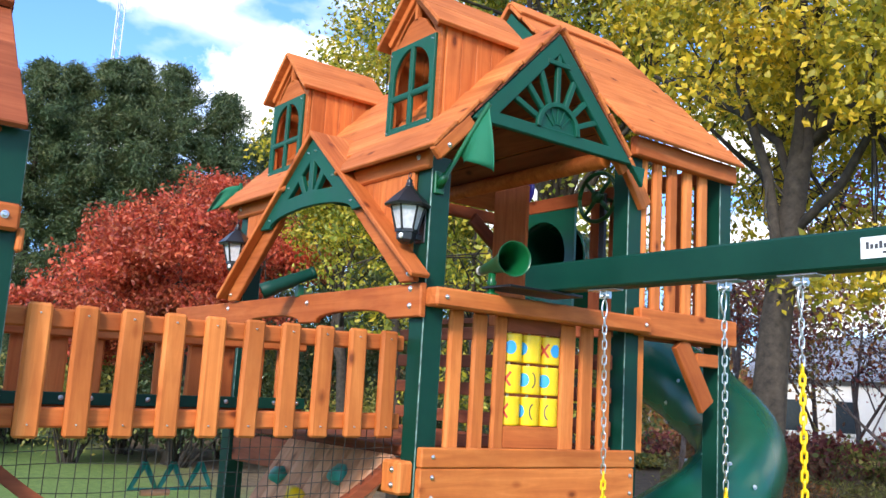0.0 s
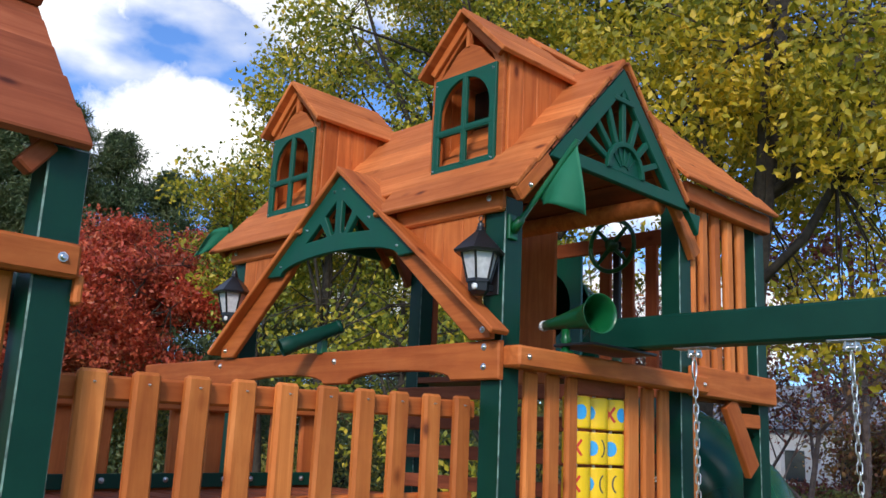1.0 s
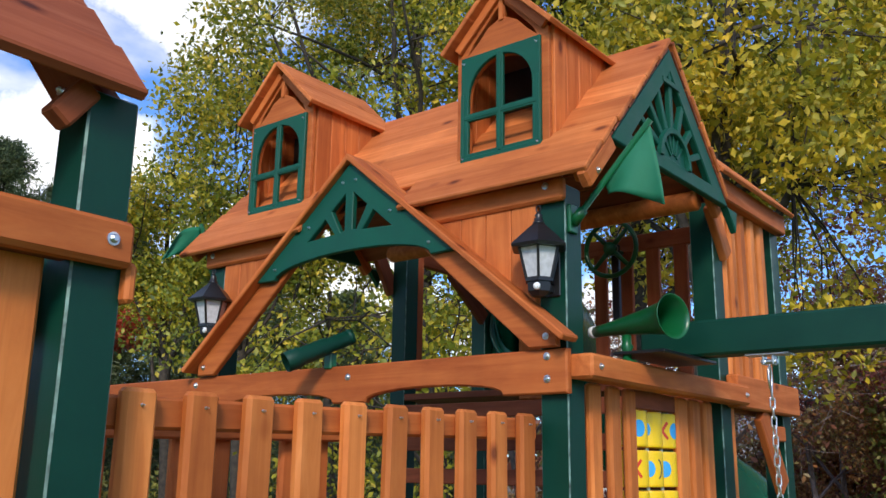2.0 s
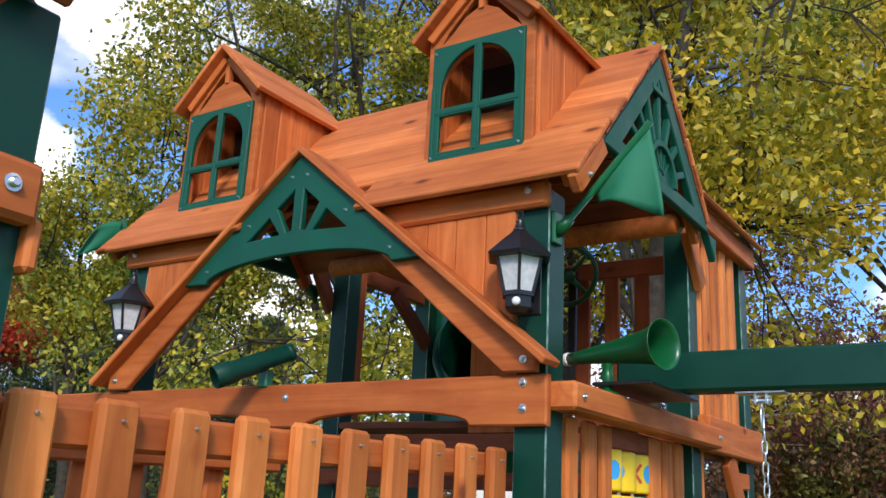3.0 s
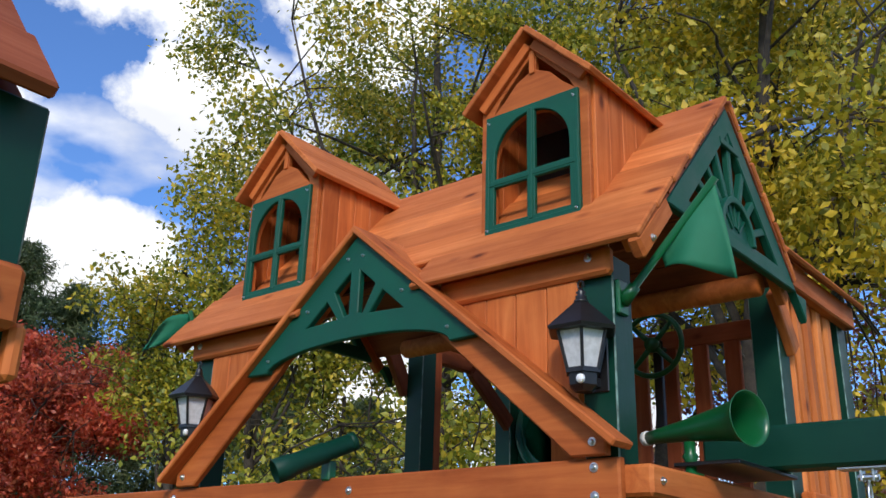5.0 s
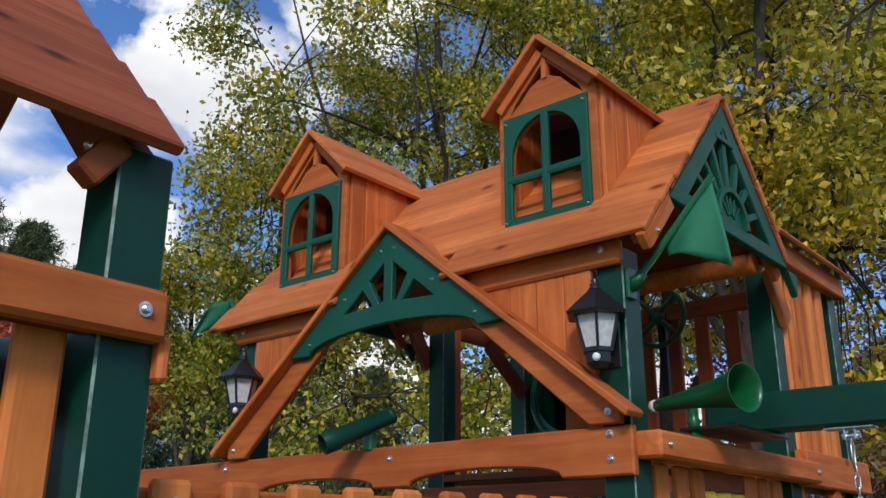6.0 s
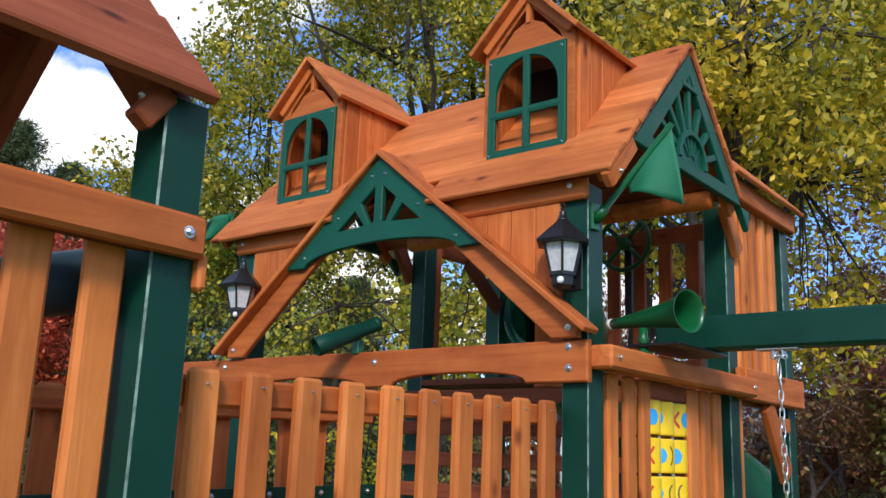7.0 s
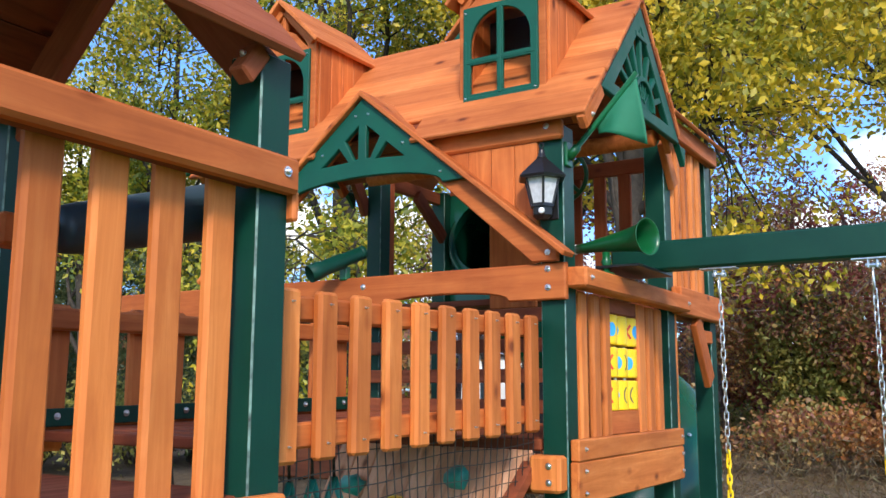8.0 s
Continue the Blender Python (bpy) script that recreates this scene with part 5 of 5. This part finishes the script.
tree((14.8, -1.3), (14.0, 1.4, 10.3), (3.8, 4.2, 4.2), 210, 170, 0.085, LEAF_GOLD, "tall golden autumn tree beside the thicket", 37, 0.2, 0.36, limbs=26, gate=0.0)
tree((5.7, 8.3), (5.5, 8.2, 6.1), (1.5, 1.5, 1.9), 68, 190, 0.054, LEAF_YG, "slender yellow-green autumn tree behind the playhouse", 29, 0.11, 0.24, limbs=12, gate=-0.02)
tree((6.0, 10.4), (5.9, 10.4, 5.2), (1.7, 1.7, 1.5), 90, 190, 0.055, LEAF_YG, "smaller yellow-green tree near the evergreens", 8, 0.12, 0.25)
tree((5.6, 4.6), (5.4, 4.9, 2.7), (2.0, 2.0, 1.5), 36, 100, 0.055, LEAF_YG, "low yellow-green tree behind the playhouse", 17, 0.08, 0.23, gate=0.08)
tree((4.9, 14.8), (4.9, 14.8, 4.0), (3.0, 2.8, 1.75), 360, 260, 0.06, LEAF_RED, "red Japanese maple with a broad dome crown", 14, 0.17, 0.25, "maple_tree", 22, gate=-0.02, lean=0.36)


def bare_tree(at, height, spread, mat, leaves, seed, label):
    """A nearly bare tree: a forking trunk, limbs and fine twigs, with a few last leaves."""
    rnd = random.Random(seed)
    base = Vector((*at, GROUND))
    t = thing("bare_tree", label, "tree", base)
    bm = bmesh.new()
    tips = []

    def grow(p, d, length, r, depth):
        q = p + d * length * 0.5 + Vector((rnd.gauss(0, 0.04), rnd.gauss(0, 0.04), rnd.gauss(0, 0.03))) * length
        e = p + d * length
        tube_bm([p, q, e], [r, r * 0.82, r * 0.62], 6 if depth > 3 else 3, bm, False)
        if depth <= 1:
            tips.append(q)
            tips.append(e)
        if depth == 0:
            return
        for k in range(3 if depth > 1 else 4):
            s = (0.45, 0.75, 1.0, 0.6)[k]
            w = Vector((rnd.gauss(0, 1), rnd.gauss(0, 1), rnd.gauss(0.12, 0.5))).normalized()
            nd = (d * 0.75 + w * spread).normalized()
            grow(p.lerp(q, s * 2) if s < 0.5 else q.lerp(e, s * 2 - 1), nd, length * rnd.uniform(0.55, 0.8), max(0.006, r * 0.55), depth - 1)

    grow(base, Vector((rnd.gauss(0, 0.06), rnd.gauss(0, 0.06), 1)).normalized(), height * 0.42, height * 0.012, 5)
    part("branchwork", bm, TWIG, t)
    pts = []
    for i in range(leaves):
        p = rnd.choice(tips)
        pts.append((p.x + rnd.gauss(0, 0.12), p.y + rnd.gauss(0, 0.12), p.z + rnd.gauss(0, 0.12)))
    leaves_bm("last_leaves", pts, 0.075, mat, t)


for k in range(15):
    rr = random.Random(300 + k)
    a, d = radians(2.0 + k * 2.45), rr.uniform(22, 30) if k < 7 else rr.uniform(17, 26)
    mat, words = ((MAROON, "nearly bare tree with a few maroon leaves"), (BRUSH, "nearly bare tree with the last brown leaves"))[k % 2]
    bare_tree((-2 + d * math.cos(a), -2 + d * math.sin(a)), rr.uniform(5.5, 8.5), 0.8, mat, 1700 if k > 8 else 8000, 400 + k, words)
for k, (x, y, h, r) in enumerate(((1.2, 19.6, 8.4, 2.3), (2.6, 19.0, 8.8, 2.2), (3.3, 19.3, 9.0, 2.1), (4.1, 18.8, 9.2, 2.2), (4.75, 19.2, 9.5, 2.0), (5.4, 18.4, 9.3, 2.2), (6.6, 18.0, 8.8, 2.1), (7.6, 17.4, 8.0, 2.0), (-1.2, 20, 7.8, 2.4), (9.0, 16.8, 7.2, 2.0), (10.2, 15.8, 6.8, 2.0), (11.5, 14.6, 6.4, 2.0), (12.6, 13.2, 5.8, 1.9))):
    conifer((1.2 * x + 0.4, 1.2 * y + 0.4), 1.2 * h - 0.6, 1.45 * r, 50000, 50 + k, "dense dark evergreen tree")
for k in range(46):
    a = -26 + k * 3.0
    rr = random.Random(90 + k)
    d = rr.uniform(20, 30) if a < 42 else rr.uniform(17, 22)
    x, y = -2 + d * math.cos(radians(a)), -1.5 + d * math.sin(radians(a))
    if a < 42:
        mat, words = ((BRUSH, "tangled red and brown autumn brush"), (MAROON, "maroon-leaved bush in the thicket"), (OLIVE, "olive-green thicket bush with bare twigs"), (MAROON, "maroon-leaved bush in the thicket"), (RUST, "rust-orange bush in the thicket"))[k % 5]
        high = rr.uniform(0.7, 1.1) if 19 < a < 38 else rr.uniform(2.2, 4.8)
        bush((x, y), rr.uniform(1.3, 2.0), high, mat, 6500, 0.1, words, 200 + k)
        x, y = x - 3.4 * math.cos(radians(a)), y - 3.4 * math.sin(radians(a)) + 0.8
        mat, words = ((BRUSH, "tangled red and brown autumn brush"), (OLIVE, "olive-green thicket bush with bare twigs"), (RUST, "rust-orange bush in the thicket"), (OLIVE, "olive-green thicket bush with bare twigs"))[k % 4]
        bush((x, y), rr.uniform(0.9, 1.5), 0.32 * high, mat, 2600, 0.08, words, 500 + k)
    else:
        mat, words = ((OLIVE, "olive bush at the lawn's edge"), (NEEDLE, "dark green bush at the lawn's edge"), (NEEDLE, "dark green bush at the lawn's edge"))[k % 3]
        bush((x, y), rr.uniform(1.2, 2.0), rr.uniform(1.2, 2.2), mat, 4200, 0.07, words, 200 + k)


def dry_weeds():
    rnd = random.Random(77)
    pts = []
    for i in range(90000):
        a = radians(rnd.uniform(-32, 38))
        d = 5.5 + 22 * rnd.random() ** 0.75
        x, y = -1 + d * math.cos(a), -1.5 + d * math.sin(a)
        if noise.noise(Vector((x * 0.5, y * 0.5, 0))) < -0.25 or x < 3.6:
            continue
        pts.append((x, y, GROUND + rnd.random() ** 1.8 * (0.35 + 0.035 * d)))
    e = thing("dry_weeds", "tangled dry brown weeds over the field", "weeds", (8, 0, GROUND), kind="stuff")
    leaves_bm("stalks", pts, 0.014, WEED, e, long=14.0)


dry_weeds()


def far_woods():
    rnd = random.Random(5)
    pts = []
    for i in range(42000):
        a = radians(rnd.uniform(-30, 130))
        d = rnd.uniform(34, 46)
        crown = 4.0 + 2.2 * noise.noise(Vector((a * 9, 0, 0))) + 1.2 * noise.noise(Vector((a * 31, 4, 0)))
        pts.append((d * math.cos(a), d * math.sin(a), GROUND + crown * rnd.random() ** 0.7))
    e = thing("far_woods", "distant autumn woods along the horizon", "woods", (0, 0, GROUND), kind="stuff")
    leaves_bm("foliage", pts, 0.34, BRUSH, e)


far_woods()


def house():
    c = Vector((30.2, 13.9, GROUND))
    t = thing("house", "white-sided house with a grey shingle roof beyond the trees", "house", c)
    rot = Matrix.Translation(c) @ Matrix.Rotation(radians(27), 4, "Z")
    part("wall", box_bm(6, 7.4, 3.0, 0.02, None, Matrix.Translation((0, 0, 1.5))), SIDING, t, "", rot)
    bm = bmesh.new()
    v = [bm.verts.new(p) for p in ((-3.3, -4.0, 2.9), (3.3, -4.0, 2.9), (0, -4.0, 4.6), (-3.3, 4.0, 2.9), (3.3, 4.0, 2.9), (0, 4.0, 4.6))]
    for f in ((0, 2, 1), (3, 4, 5), (0, 3, 5, 2), (1, 2, 5, 4), (0, 1, 4, 3)):
        bm.faces.new([v[i] for i in f])
    bmesh.ops.recalc_face_normals(bm, faces=bm.faces)
    part("roof", bm, SHINGLE, t, "", rot)
    for y in (-2.6, -0.9, 0.9, 2.6):
        w = part("window", box_bm(0.1, 0.85, 1.25, 0.01, None, Matrix.Translation((-3.02, y, 1.7))), SIDING, t, "", rot)
        part("pane", box_bm(0.04, 0.62, 1.02, 0, None, Matrix.Translation((-3.07, y, 1.7))), GLASS, w, "", rot)


house()


def mast():
    x, y = 30.0, 112.0
    t = thing("radio_mast", "thin steel lattice radio mast far off", "mast", (x, y, GROUND))
    H = 70
    bm = bmesh.new()
    legs = [(0.55 * math.cos(radians(a)), 0.55 * math.sin(radians(a))) for a in (90, 210, 330)]
    for lx, ly in legs:
        tube_bm([(x + lx, y + ly, GROUND), (x + lx, y + ly, H)], 0.09, 5, bm)
    for k in range(46):
        for i in range(3):
            a, b = legs[i], legs[(i + 1) % 3]
            tube_bm([(x + a[0], y + a[1], k * 1.5 + 0.2), (x + b[0], y + b[1], k * 1.5 + 1.7)], 0.05, 4, bm)
    part("lattice", bm, MAST, t)


mast()
